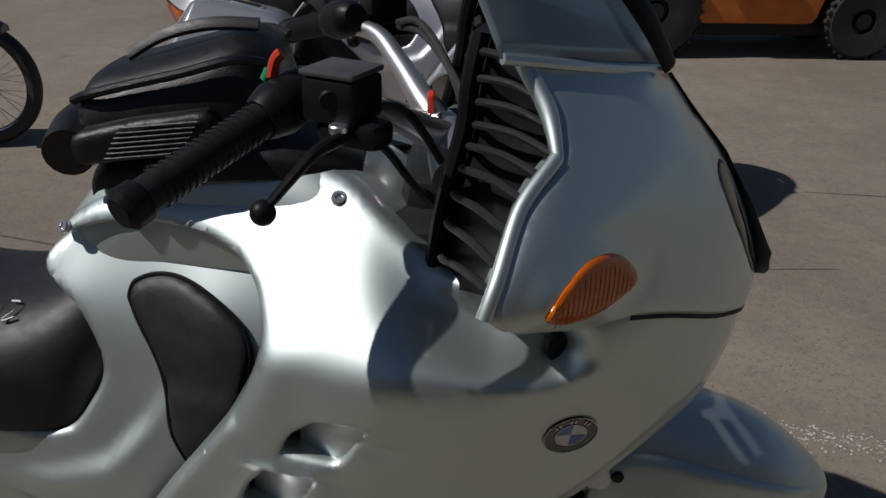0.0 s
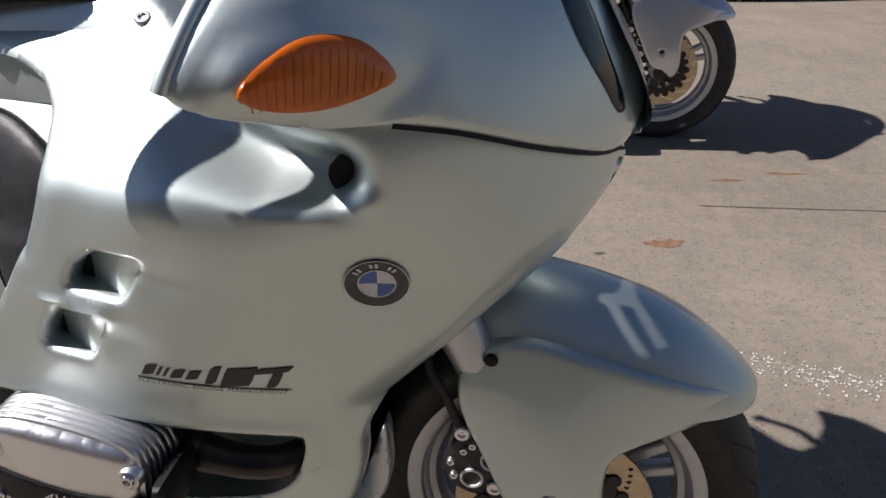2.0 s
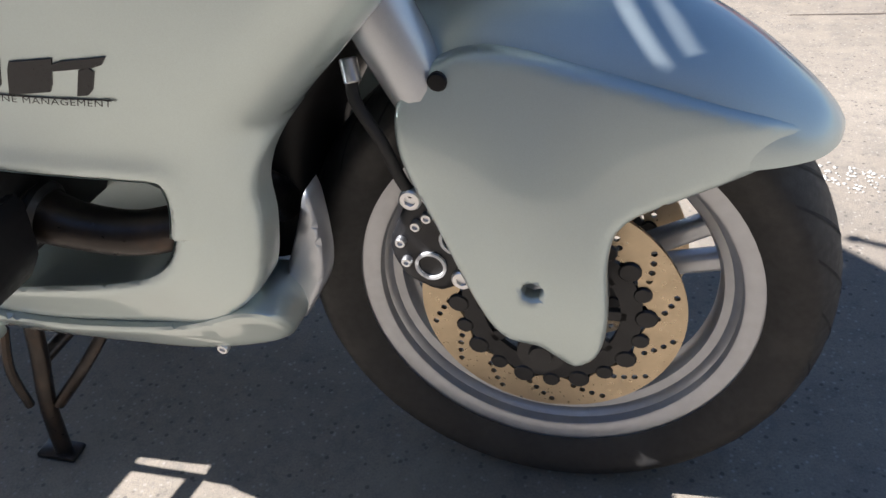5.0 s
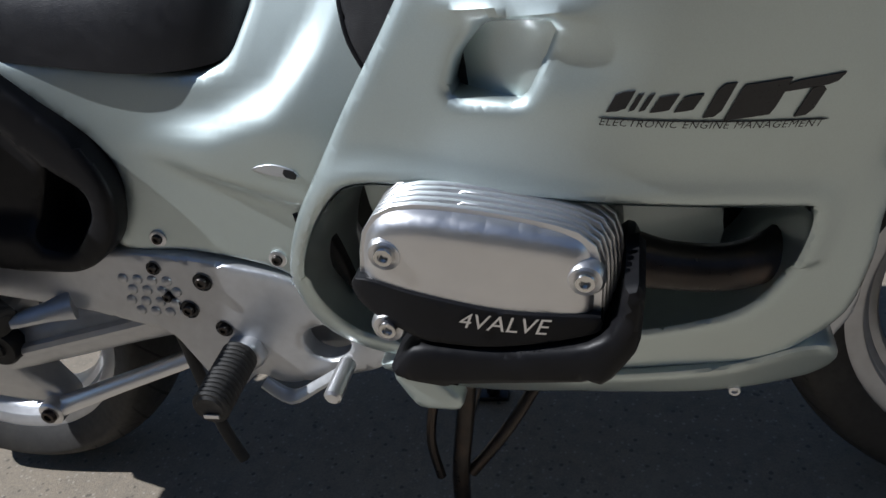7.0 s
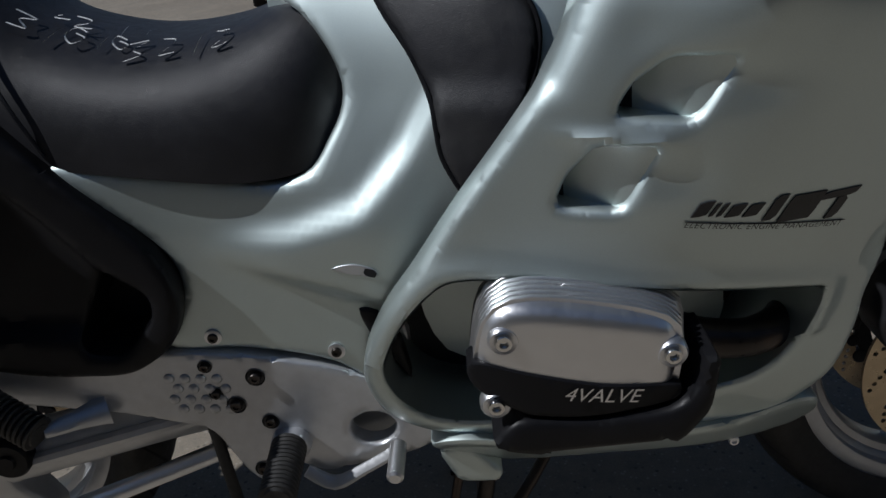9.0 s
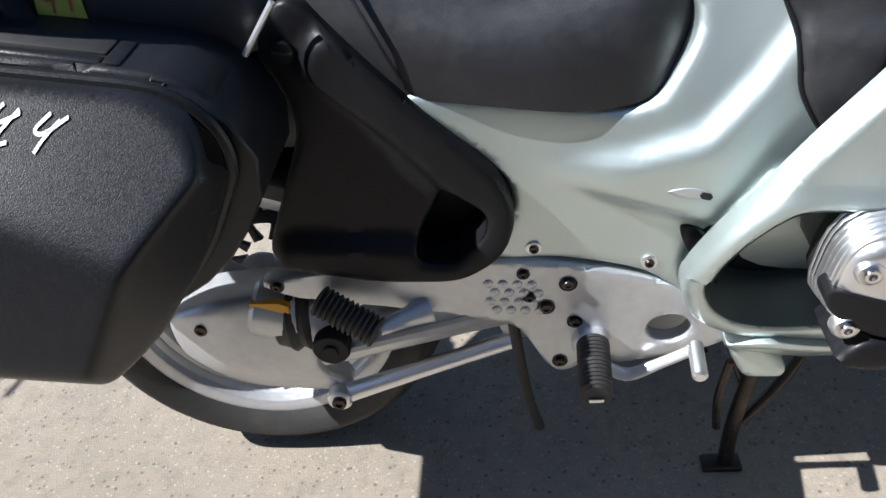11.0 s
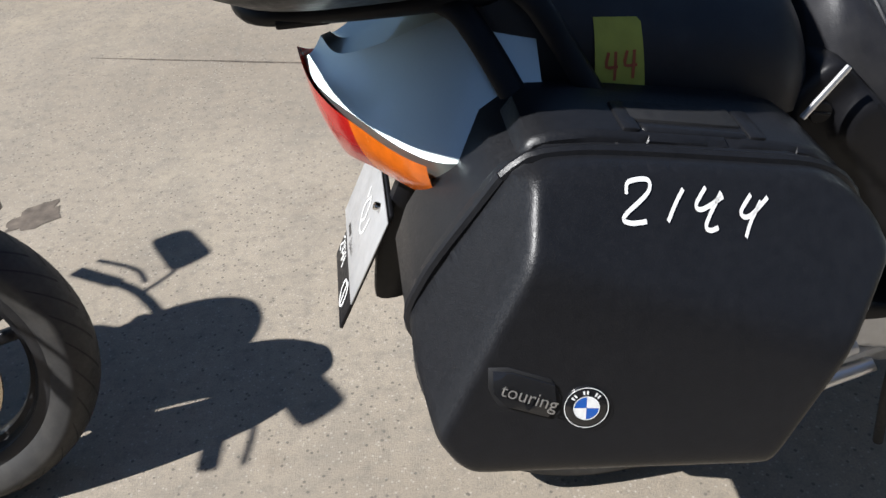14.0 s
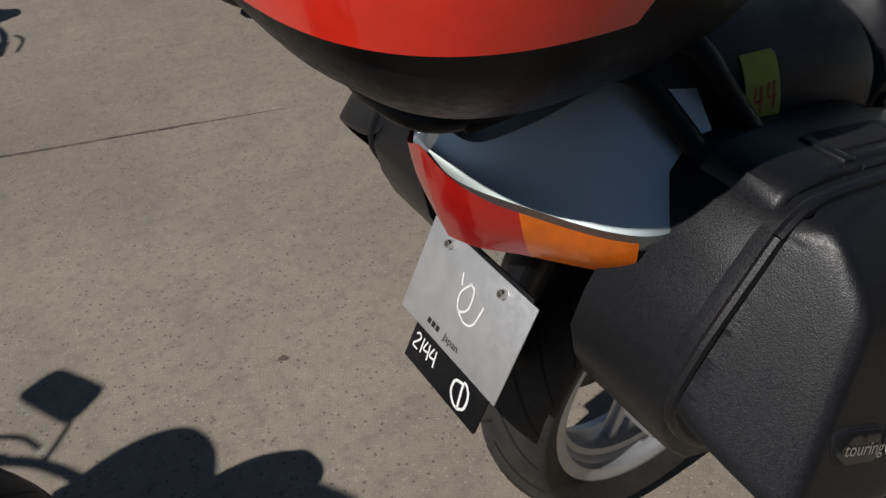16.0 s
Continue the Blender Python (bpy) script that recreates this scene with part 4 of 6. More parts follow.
part("screen_seal", tube([tuple(p) for p in base_c[::3]], 0.006, 8, 3), PAINT, screen)
part("screen_strip", tube([(0.640, -0.105, 1.222), (0.605, -0.125, 1.275), (0.56, -0.14, 1.33), (0.50, -0.15, 1.40)], [0.012, 0.015, 0.016, 0.014], 10, 5, True, 0.35), SMOOTHBLACK, screen, "black strip up the windscreen")

# tank, body side with the knee hollow
tank = part("tank", shell([(-0.175, 0.935, 0.86, 0.03, 2.2), (-0.14, 0.988, 0.86, 0.066, 2.3), (-0.08, 1.050, 0.88, 0.088, 2.4), (0.0, 1.095, 0.94, 0.104, 2.5), (0.08, 1.112, 0.95, 0.125, 2.6), (0.2, 1.108, 0.95, 0.150, 2.6), (0.30, 1.06, 0.93, 0.18, 2.4), (0.38, 0.99, 0.90, 0.18, 2.2)], 50, 18), PAINT, bike, "silver-green fuel tank")
body_line = spline([(-0.43, 0.752), (-0.33, 0.735), (-0.16, 0.712), (-0.105, 0.755), (-0.085, 0.81), (-0.115, 0.875), (-0.17, 0.925), (-0.138, 0.965), (-0.07, 1.000), (0.0, 1.010), (0.08, 1.004), (0.13, 0.98), (0.165, 0.935), (0.2, 0.85), (0.10, 0.72), (0.02, 0.645), (-0.060, 0.545), (-0.085, 0.47), (-0.062, 0.40), (-0.09, 0.42), (-0.142, 0.467), (-0.246, 0.494), (-0.344, 0.508), (-0.31, 0.585), (-0.33, 0.65)], 5)
body_base = knots([(-0.42, 0.745, 0.172), (-0.3, 0.70, 0.165), (-0.286, 0.517, 0.172), (-0.135, 0.486, 0.178), (-0.05, 0.41, 0.18), (-0.08, 0.66, 0.190), (0.0, 0.70, 0.185), (-0.04, 0.80, 0.155), (-0.12, 0.90, 0.108), (-0.13, 0.96, 0.064), (-0.05, 1.0, 0.058), (0.03, 1.01, 0.070), (0.12, 0.99, 0.100), (0.05, 0.96, 0.108), (0.08, 0.9, 0.158), (0.15, 0.8, 0.20), (-0.25, 0.6, 0.172), (-0.1, 0.56, 0.182)])


def body(p):
    """The body side, with the ledge that runs forward from the rear cover and swings up to the tank."""
    p = np.atleast_2d(p)
    x, z = p[:, 0], p[:, 1]
    top = np.interp(x, [-0.30, -0.25, -0.16, -0.08, -0.02, 0.02], [0.625, 0.650, 0.655, 0.680, 0.74, 0.80])
    low = np.interp(x, [-0.30, -0.25, -0.16, -0.08, 0.0], [0.620, 0.615, 0.585, 0.555, 0.52])
    ledge = (1 - soft(z, top - 0.020, top + 0.022)) * soft(z, low - 0.012, low + 0.018)
    return body_base(p) + 0.017 * ledge * soft(x, -0.29, -0.16) * (1 - 0.4 * soft(x, -0.05, 0.05))


pad = spline([(-0.041, 0.905), (-0.02, 0.930), (0.025, 0.937), (0.075, 0.922), (0.118, 0.892), (0.131, 0.857), (0.122, 0.813), (0.100, 0.755), (0.072, 0.668), (0.048, 0.682), (0.020, 0.735), (0.014, 0.79), (-0.007, 0.845)], 6)
for s in (-1, 1):
    cover = part("side_cover", panel(body_line, body, [], 0.011, 0.010, 0.05, s), PAINT, bike, "silver-green side cover and tank side")
    part("knee_pad", panel(pad, lambda p: body(p) + 0.014, [], 0.009, 0.012, 0.02, s), VINYL, cover, "black padded knee rest")
    part("pad_piping", tube([(q[0], s * (body(q)[0] + 0.006), q[1]) for q in np.vstack([pad[::3], pad[:1]])], 0.0035, 8, 3), SMOOTHBLACK, cover)
    for q in ((-0.286, 0.517), (-0.135, 0.486)):
        part("washer", bolt((q[0], s * (body(q)[0] + 0.001), q[1]), 0.011, (0, s, 0), 0.002), BARE, cover)
        part("screw", bolt((q[0], s * (body(q)[0] + 0.003), q[1]), 0.0065, (0, s, 0), 0.004), STEEL, cover)
    slot = spline([(-0.120, 0.612), (-0.095, 0.618), (-0.070, 0.610), (-0.068, 0.600), (-0.092, 0.603)], 5)
    part("slot", panel(slot, lambda p: body(p) + 0.0015, [], 0.006, 0.001, 0.003, s), GREYPAINT, cover)
    # near-black patch laid on the slot paints the shade of its hole
    part("slot_hole", panel(spline([(-0.080, 0.612), (-0.068, 0.608), (-0.070, 0.600), (-0.082, 0.604)], 4), lambda p: body(p) + 0.003, [], 0.006, 0, 0.003, s), DARK, cover)
    grab = spline([(-0.099, 0.546), (-0.074, 0.542), (-0.056, 0.511), (-0.045, 0.440), (-0.062, 0.462), (-0.088, 0.505)], 5)
    part("grommet", panel(grab, lambda p: body(p) + 0.005, [], 0.008, 0.006, 0.01, s), SMOOTHBLACK, cover)
part("screw", bolt((0.246, -flank((0.246, 1.057))[0] - 0.001, 1.057), 0.010, (0.1, -0.6, 0.8)), BARE, tank)
part("screw", bolt((0.010, -0.115, 1.082), 0.009, (0, -0.6, 0.8)), BARE, tank)
part("screw", bolt((-0.132, -flank((-0.128, 0.985))[0] - 0.001, 0.985), 0.009, (-0.4, -0.8, 0.45)), BARE, tank)

# seats
seat = part("rider_seat", shell([(-0.560, 0.925, 0.83, 0.10, 2.4), (-0.535, 0.965, 0.81, 0.130, 2.5), (-0.49, 0.945, 0.785, 0.150, 2.6), (-0.43, 0.895, 0.752, 0.165, 2.8), (-0.33, 0.865, 0.735, 0.176, 2.9), (-0.22, 0.870, 0.718, 0.178, 2.8), (-0.13, 0.90, 0.722, 0.158, 2.6), (-0.080, 0.92, 0.765, 0.11, 2.3)], 48, 20), VINYL, bike, "black vinyl rider seat with pen scribbles")
for s in (-1, 1):
    part("seat_seam", tube([(-0.50, s * 0.085, 0.945), (-0.485, s * 0.135, 0.90), (-0.45, s * 0.165, 0.83), (-0.425, s * 0.167, 0.765)], 0.0028, 6, 5), VINYL, seat)
pillion = part("pillion_seat", shell([(-0.985, 1.015, 0.90, 0.09, 2.4), (-0.95, 1.040, 0.88, 0.125, 2.5), (-0.85, 1.015, 0.85, 0.145, 2.6), (-0.75, 0.985, 0.83, 0.155, 2.7), (-0.65, 0.965, 0.82, 0.158, 2.7), (-0.59, 0.945, 0.82, 0.15, 2.5), (-0.565, 0.90, 0.82, 0.12, 2.3)], 44, 20), VINYL, bike, "black vinyl pillion seat with a yellow paper label")


def on_shell(zt, zb, w, e):
    """Half width of a rounded section at height z."""
    def d(p):
        z = np.clip((np.atleast_2d(p)[:, 1] - zb) / (zt - zb), 0, 0.999)
        return w * (1 - z ** e) ** (1 / e)
    return d


lab_d = on_shell(0.998, 0.84, 0.1525, 2.65)
part("paper_label", panel(np.array([(-0.836, 0.955), (-0.784, 0.951), (-0.779, 0.858), (-0.815, 0.866), (-0.838, 0.884)]), lambda p: lab_d(p) + 0.003, [], 0.008, 0, 0.001), YELLOW, pillion, "torn yellow paper label with red figures")
for pts in ([(-0.822, 0.921), (-0.825, 0.906), (-0.812, 0.905)], [(-0.814, 0.921), (-0.816, 0.890)], [(-0.801, 0.921), (-0.804, 0.906), (-0.790, 0.905)], [(-0.793, 0.921), (-0.795, 0.890)]):
    part("red_figure", stroke(pts, 0.0035, lambda p: lab_d(p) + 0.0045, 0, -1, 3), REDINK, pillion)


def top_scribble(parent, pts, lift):
    """Pen strokes on a seat's top."""
    p = spline(pts, 6, False)
    rows_ = []
    for off in (-0.0022, 0.0022):
        rows_.append([(x, y + off, lift(x, y)) for x, y in p])
    v, f = rings_mesh(rows_, False, False)
    part("pen_stroke", (v, [g[::-1] for g in f]), WHITE, parent)


def lift_of(zt0, zb, w, e):
    def l(x, y):
        return zb + (zt0(x) - zb) * (max(0.0, 1 - (abs(y) / w) ** e)) ** (1 / e) + 0.0055
    return l


rl = lift_of(lambda x: np.interp(x, [-0.49, -0.43, -0.33, -0.22, -0.13], [0.945, 0.895, 0.865, 0.87, 0.90]), 0.745, 0.172, 2.75)
# loose handwriting, each sign drawn by hand
SIGNS = [[(0.0, 1.0), (0.55, 0.85), (0.5, 0.45), (0.05, 0.0), (0.7, 0.05)], [(0.25, 1.0), (0.2, 0.0)], [(0.1, 1.0), (0.0, 0.45), (0.75, 0.5)], [(0.6, 0.95), (0.5, -0.25)],
         [(0.6, 0.8), (0.15, 1.0), (0.0, 0.4), (0.4, 0.0), (0.7, 0.4), (0.3, 0.6)], [(0.0, 0.9), (0.7, 1.0), (0.3, 0.5), (0.65, 0.2), (0.05, 0.0)], [(0.0, 0.5), (0.8, 0.55)]]
pen = random.Random(12)
for line, (x0, y0, count) in enumerate(((-0.455, -0.085, 5), (-0.425, -0.045, 4), (-0.33, -0.10, 4))):
    x = x0
    for k in range(count):
        size = pen.uniform(0.026, 0.040)
        lean = pen.uniform(-0.25, 0.25)
        top_scribble(seat, [(x + size * (0.8 * u + lean * v), y0 - size * 0.5 + size * v + 0.02 * (x - x0)) for u, v in pen.choice(SIGNS)], rl)
        x += size * pen.uniform(0.75, 1.1)
pl = lift_of(lambda x: np.interp(x, [-0.95, -0.85, -0.75, -0.65], [1.04, 1.015, 0.985, 0.965]), 0.84, 0.150, 2.6)
top_scribble(pillion, [(-0.80, 0.03), (-0.775, 0.01), (-0.765, -0.03), (-0.785, -0.07), (-0.80, -0.075)], pl)
for k in range(4):
    y = 0.03 - 0.035 * k
    top_scribble(pillion, [(-0.87, y), (-0.855, y - 0.018), (-0.84, y - 0.006), (-0.825, y - 0.022)], pl)

# dark triangular rear cover with its hollow, foot plate
tri_line = rounded([(-0.548, 0.888), (-0.604, 0.825), (-0.575, 0.76), (-0.569, 0.71), (-0.657, 0.521), (-0.50, 0.488), (-0.384, 0.484), (-0.322, 0.525), (-0.303, 0.59), (-0.324, 0.647), (-0.421, 0.752)], 0.03)
tri_hole = rounded([(-0.440, 0.545), (-0.392, 0.628), (-0.342, 0.592), (-0.345, 0.560), (-0.392, 0.512), (-0.440, 0.520)], 0.016)
tri_base = knots([(-0.55, 0.88, 0.172), (-0.6, 0.52, 0.19), (-0.32, 0.56, 0.200), (-0.4, 0.72, 0.190), (-0.56, 0.70, 0.180)])


def tri(p):
    p = np.atleast_2d(p)
    band = np.array([(-0.50, 0.80), (-0.42, 0.72), (-0.345, 0.625), (-0.328, 0.57), (-0.36, 0.515), (-0.45, 0.508), (-0.60, 0.520)])
    return tri_base(p) - 0.020 * soft(away(p, band, False), 0.026, 0.050)


plate_line = rounded([(-0.344, 0.505), (-0.246, 0.490), (-0.142, 0.463), (-0.097, 0.441), (-0.049, 0.402), (-0.013, 0.337), (-0.058, 0.317), (-0.150, 0.300), (-0.179, 0.296), (-0.215, 0.315), (-0.240, 0.290), (-0.264, 0.284), (-0.282, 0.305), (-0.300, 0.346), (-0.315, 0.381), (-0.424, 0.416), (-0.63, 0.458), (-0.681, 0.488), (-0.60, 0.500)], 0.018)
big_hole = [(-0.105 + 0.031 * math.cos(a), 0.362 + 0.026 * math.sin(a)) for a in np.arange(24) * math.pi / 12]
bite = [(-0.112 + 0.026 * math.cos(a), 0.440 + 0.018 * math.sin(a)) for a in np.arange(20) * math.pi / 10]
for s in (-1, 1):
    ob = part("rear_side_cover", panel(tri_line, tri, [tri_hole], 0.011, 0.010, 0.06, s), SMOOTHBLACK, bike, "black plastic rear side cover with a hollow")
    part("cover_hollow", mouth(tri_hole, tri, 0.105, 0.9, s), SMOOTHBLACK, ob)
    # near-black sheet closes the hollow and stands for its shaded inside
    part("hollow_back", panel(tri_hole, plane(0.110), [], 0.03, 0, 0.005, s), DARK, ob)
    part("knob", lathe([(0, -0.004), (0.004, -0.004), (0.013, -0.004), (0.014, -0.002), (0.014, 0.004)], 24, (-0.561, s * (tri((-0.561, 0.817))[0] + 0.002), 0.817)), SMOOTHBLACK, ob)
    part("knob_slot", block((0.024, 0.004, 0.004), (-0.561, s * (tri((-0.561, 0.817))[0] + 0.006), 0.817), 0.001, Matrix.Rotation(0.2, 4, "Y")), DARK, ob)
    part("cover_strip", rod((-0.552, s * 0.176, 0.885), (-0.598, s * 0.182, 0.828), 0.004, 8), BARE, ob)
    fp = part("foot_plate", panel(plate_line, plane(0.180), [big_hole], 0.011, 0.006, 0.022, s), ALLOY, bike, "silver alloy foot plate with studs")
    for q, r in (((-0.243, 0.458), 0.011), ((-0.275, 0.418), 0.011), ((-0.236, 0.388), 0.010), ((-0.260, 0.311), 0.010), ((-0.303, 0.480), 0.008), ((-0.297, 0.438), 0.008), ((-0.648, 0.484), 0.009)):
        part("bolt_hole", lathe([(0, 0.001), (r, 0.001), (r * 1.15, -0.0005)], 20, (q[0], s * 0.1815, q[1])), BLACKMETAL, fp)
        part("bolt", bolt((q[0], s * 0.183, q[1]), r * 0.72, (0, s, 0), 0.004), STEEL, fp)
    for row in range(4):
        for col in range(4):
            x, z = -0.352 + 0.020 * col + 0.008 * (row % 2), 0.466 - 0.016 * row - 0.10 * 0.02 * col
            part("stud", lathe([(0, -0.0032), (0.003, -0.003), (0.0062, -0.0014), (0.0072, 0.001)], 12, (x, s * 0.181, z)), ALLOY, fp)
    # rider's peg, bracket and pedal
    part("peg_bracket", panel(rounded([(-0.235, 0.375), (-0.195, 0.375), (-0.185, 0.345), (-0.215, 0.325), (-0.245, 0.345)], 0.01), plane(0.198), [], 0.01, 0.006, 0, s, back=0.178), ALLOY, fp)
    core = part("foot_peg", rod((-0.213, s * 0.195, 0.362), (-0.216, s * 0.288, 0.352), 0.019, 16), RUBBER, fp, "ribbed black rubber foot peg")
    for k in range(13):
        c = Vector((-0.213, s * 0.205, 0.362)).lerp(Vector((-0.216, s * 0.284, 0.352)), k / 12)
        part("peg_rib", rod(c - Vector((0, s * 0.0028, 0)), c + Vector((0, s * 0.0028, 0)), 0.0235, 16, 0.08), RUBBER, fp)
    part("peg_end", block((0.020, 0.003, 0.006), (-0.216, s * 0.2895, 0.342), 0.001), BARE, fp)
    part("brake_pedal", tube([(-0.20, s * 0.19, 0.31), (-0.165, s * 0.195, 0.290), (-0.12, s * 0.20, 0.315), (-0.075, s * 0.205, 0.345)], [0.009, 0.010, 0.008, 0.008], 8, 4, True, 0.6), ALLOY, fp, "silver brake pedal")
    part("pedal_tip", rod((-0.072, s * 0.20, 0.352), (-0.075, s * 0.26, 0.345), 0.011, 12, 0.3), BARE, fp)
    # passenger's peg, folded up
    rp = part("rear_foot_peg", rod((-0.585, s * 0.205, 0.475), (-0.505, s * 0.235, 0.435), 0.017, 14), RUBBER, fp, "ribbed black rubber passenger peg")
    for k in range(12):
        c = Vector((-0.583, s * 0.206, 0.474)).lerp(Vector((-0.508, s * 0.234, 0.437)), k / 11)
        t = Vector((0.08, s * 0.03, -0.04)).normalized() * 0.0022
        part("peg_rib", rod(c - t, c + t, 0.0235, 14, 0.08), RUBBER, fp)
    part("rear_peg_bracket", tube([(-0.44, s * 0.182, 0.43), (-0.47, s * 0.20, 0.43), (-0.505, s * 0.225, 0.432)], [0.022, 0.014, 0.009], 10, 4, True, 0.7), ALLOY, fp)

# boxer cylinder: barrel, ribbed head cover, black band, guard, exhaust
cover_line = spline([(0.036, 0.556), (0.050, 0.600), (0.085, 0.618), (0.160, 0.607), (0.228, 0.586), (0.245, 0.560), (0.242, 0.510), (0.230, 0.488), (0.158, 0.482), (0.075, 0.488), (0.036, 0.518)], 6) + np.array([0.0, 0.012])
band_line = spline([(0.0335, 0.556), (0.09, 0.542), (0.165, 0.523), (0.241, 0.511), (0.2435, 0.500), (0.236, 0.492), (0.158, 0.485), (0.10, 0.489), (0.075, 0.497), (0.034, 0.527)], 6) + np.array([0.0, 0.012])
guard_line = rounded([(0.044, 0.455), (0.074, 0.487), (0.160, 0.480), (0.236, 0.485), (0.258, 0.505), (0.266, 0.548), (0.284, 0.546), (0.276, 0.480), (0.245, 0.440), (0.135, 0.430), (0.062, 0.444)], 0.012) + np.array([0.0, 0.012])
for s in (-1, 1):
    cyl = part("cylinder", panel(rounded([(0.07, 0.60), (0.25, 0.59), (0.26, 0.47), (0.07, 0.47)], 0.03), plane(0.285), [], 0.02, 0.02, 0, s, back=0.09), BLACKMETAL, bike, "black boxer cylinder with silver head cover")
    hd = part("head_cover", panel(cover_line, lambda p: 0.346 + 0.010 * (1 - ((np.atleast_2d(p)[:, 0] - 0.14) / 0.11) ** 2), [], 0.007, 0.020, 0, s, back=0.30), BARE, cyl, "silver cast valve cover")
    low = np.array([0.050, 0.502])
    for k in range(7):
        g = 1.03 + 0.024 * k
        line = low + (np.array(cover_line) - low) * np.array([1 + (g - 1) * 0.55, g]) - np.array([0.0, 0.003 * k])
        line = line[line[:, 1] > 0.497]
        d = 0.340 - 0.0095 * k
        part("cooling_rib", panel(line, plane(d), [], 0.02, 0.0016, 0, s, back=d - 0.0048), BARE, cyl)
    part("rib_core", panel(low + (np.array(cover_line) - low) * np.array([0.98, 0.98]), plane(0.33), [], 0.02, 0.005, 0, s, back=0.26), BLACKMETAL, cyl)
    bd = lambda p: 0.3475 + 0.010 * (1 - ((np.atleast_2d(p)[:, 0] - 0.14) / 0.11) ** 2)
    part("black_band", panel(band_line, lambda p: bd(p) + 0.002, [], 0.008, 0.003, 0.03, s), SMOOTHBLACK, cyl, "black band with silver lettering")
    if s < 0:
        part("lettering", lay(lettering("4VALVE", 0.02, 0.3, 1.0), (0.124, 0.5225), (0.203, 0.511), lambda p: bd(p) + 0.004), BARE, cyl)
    for q in ((0.067, 0.592), (0.235, 0.560), (0.055, 0.515)):
        yy = s * (0.340 if q[0] != 0.235 else 0.338)
        part("bolt_seat", lathe([(0.008, -0.012), (0.014, -0.014), (0.0165, -0.010), (0.017, 0.0)], 24, (q[0], yy, q[1])) if s < 0 else lathe([(0.008, 0.012), (0.014, 0.014), (0.0165, 0.010), (0.017, 0.0)], 24, (q[0], yy, q[1])), BARE, cyl)
        part("cover_bolt", bolt((q[0], yy + s * 0.010, q[1]), 0.0095, (0, s, 0), 0.008), POLISHED, cyl)
    part("guard", panel(guard_line, plane(0.362), [rounded([(0.10, 0.452), (0.235, 0.456), (0.24, 0.448), (0.12, 0.441)], 0.006)], 0.012, 0.010, 0.08, s), SMOOTHBLACK, cyl, "black plastic cylinder guard")
    ex = part("exhaust_pipe", tube([(0.25, s * 0.235, 0.515), (0.30, s * 0.235, 0.500), (0.36, s * 0.225, 0.490), (0.41, s * 0.19, 0.488), (0.435, s * 0.12, 0.48), (0.42, s * 0.05, 0.42)], [0.030, 0.024, 0.023, 0.024, 0.024, 0.024], 16, 6), STEEL, bike, "browned steel exhaust header")
    part("pipe_flange", rod((0.252, s * 0.235, 0.515), (0.268, s * 0.235, 0.510), 0.034, 20), BLACKMETAL, ex)
    part("inner_shelf", panel(spline([(0.0, 0.44), (0.2, 0.41), (0.33, 0.43), (0.36, 0.47), (0.34, 0.58), (0.30, 0.61), (0.0, 0.62)], 5), plane(0.125), [], 0.03, 0, 0.01, s), PAINT, bike)
engine = part("engine_block", block((0.46, 0.22, 0.27), (0.10, 0, 0.46), 0.03), BLACKMETAL, bike, "black engine block")
part("sump", block((0.40, 0.16, 0.10), (0.10, 0, 0.315), 0.03), ALLOY, engine)
part("gearbox", block((0.32, 0.26, 0.22), (-0.20, 0, 0.40), 0.04), ALLOY, bike)
part("frame_core", block((0.95, 0.18, 0.20), (-0.40, 0, 0.74), 0.03), BLACKMETAL, bike)
part("front_core", block((0.16, 0.20, 0.34), (0.40, 0, 0.90), 0.03), BLACKMETAL, bike)

# centre stand, hose, swing arm, rear drive
stand = part("centre_stand", tube([(0.05, -0.12, 0.285), (0.035, -0.125, 0.20), (0.015, -0.135, 0.10), (0.008, -0.14, 0.012)], 0.0125, 12, 4), STEEL, bike, "dark steel centre stand")
part("stand_leg", tube([(0.05, 0.12, 0.285), (0.03, 0.125, 0.20), (0.012, 0.135, 0.10), (0.005, 0.14, 0.012)], 0.0125, 12, 4), STEEL, stand)
part("stand_brace", tube([(0.14, -0.08, 0.24), (0.09, -0.11, 0.17), (0.03, -0.13, 0.10)], 0.009, 10, 4), STEEL, stand)
part("stand_bar", rod((0.03, -0.12, 0.18), (0.03, 0.12, 0.18), 0.011, 10), STEEL, stand)
part("stand_foot", block((0.065, 0.035, 0.010), (0.002, -0.14, 0.006), 0.004), STEEL, stand)
part("stand_foot", block((0.065, 0.035, 0.010), (0.0, 0.14, 0.006), 0.004), STEEL, stand)
part("stand_spring", tube([(0.0, -0.13, 0.24), (-0.015, -0.14, 0.17), (-0.012, -0.14, 0.10)], 0.007, 8, 4), STEEL, stand)
part("drain_hose", tube([(-0.325, -0.15, 0.37), (-0.318, -0.155, 0.27), (-0.310, -0.16, 0.20), (-0.298, -0.158, 0.138)], 0.0085, 10, 5), RUBBER, bike, "black rubber drain hose")
arm = part("swing_arm", tube([(-0.22, -0.10, 0.40), (-0.40, -0.118, 0.372), (-0.56, -0.125, 0.340), (-0.62, -0.125, 0.335)], [0.045, 0.040, 0.040, 0.048], 20, 6), ALLOY, bike, "silver painted swing arm")
part("arm_edge", tube([(-0.25, -0.146, 0.405), (-0.40, -0.160, 0.378), (-0.57, -0.166, 0.343)], 0.010, 8, 5), ALLOY, arm)
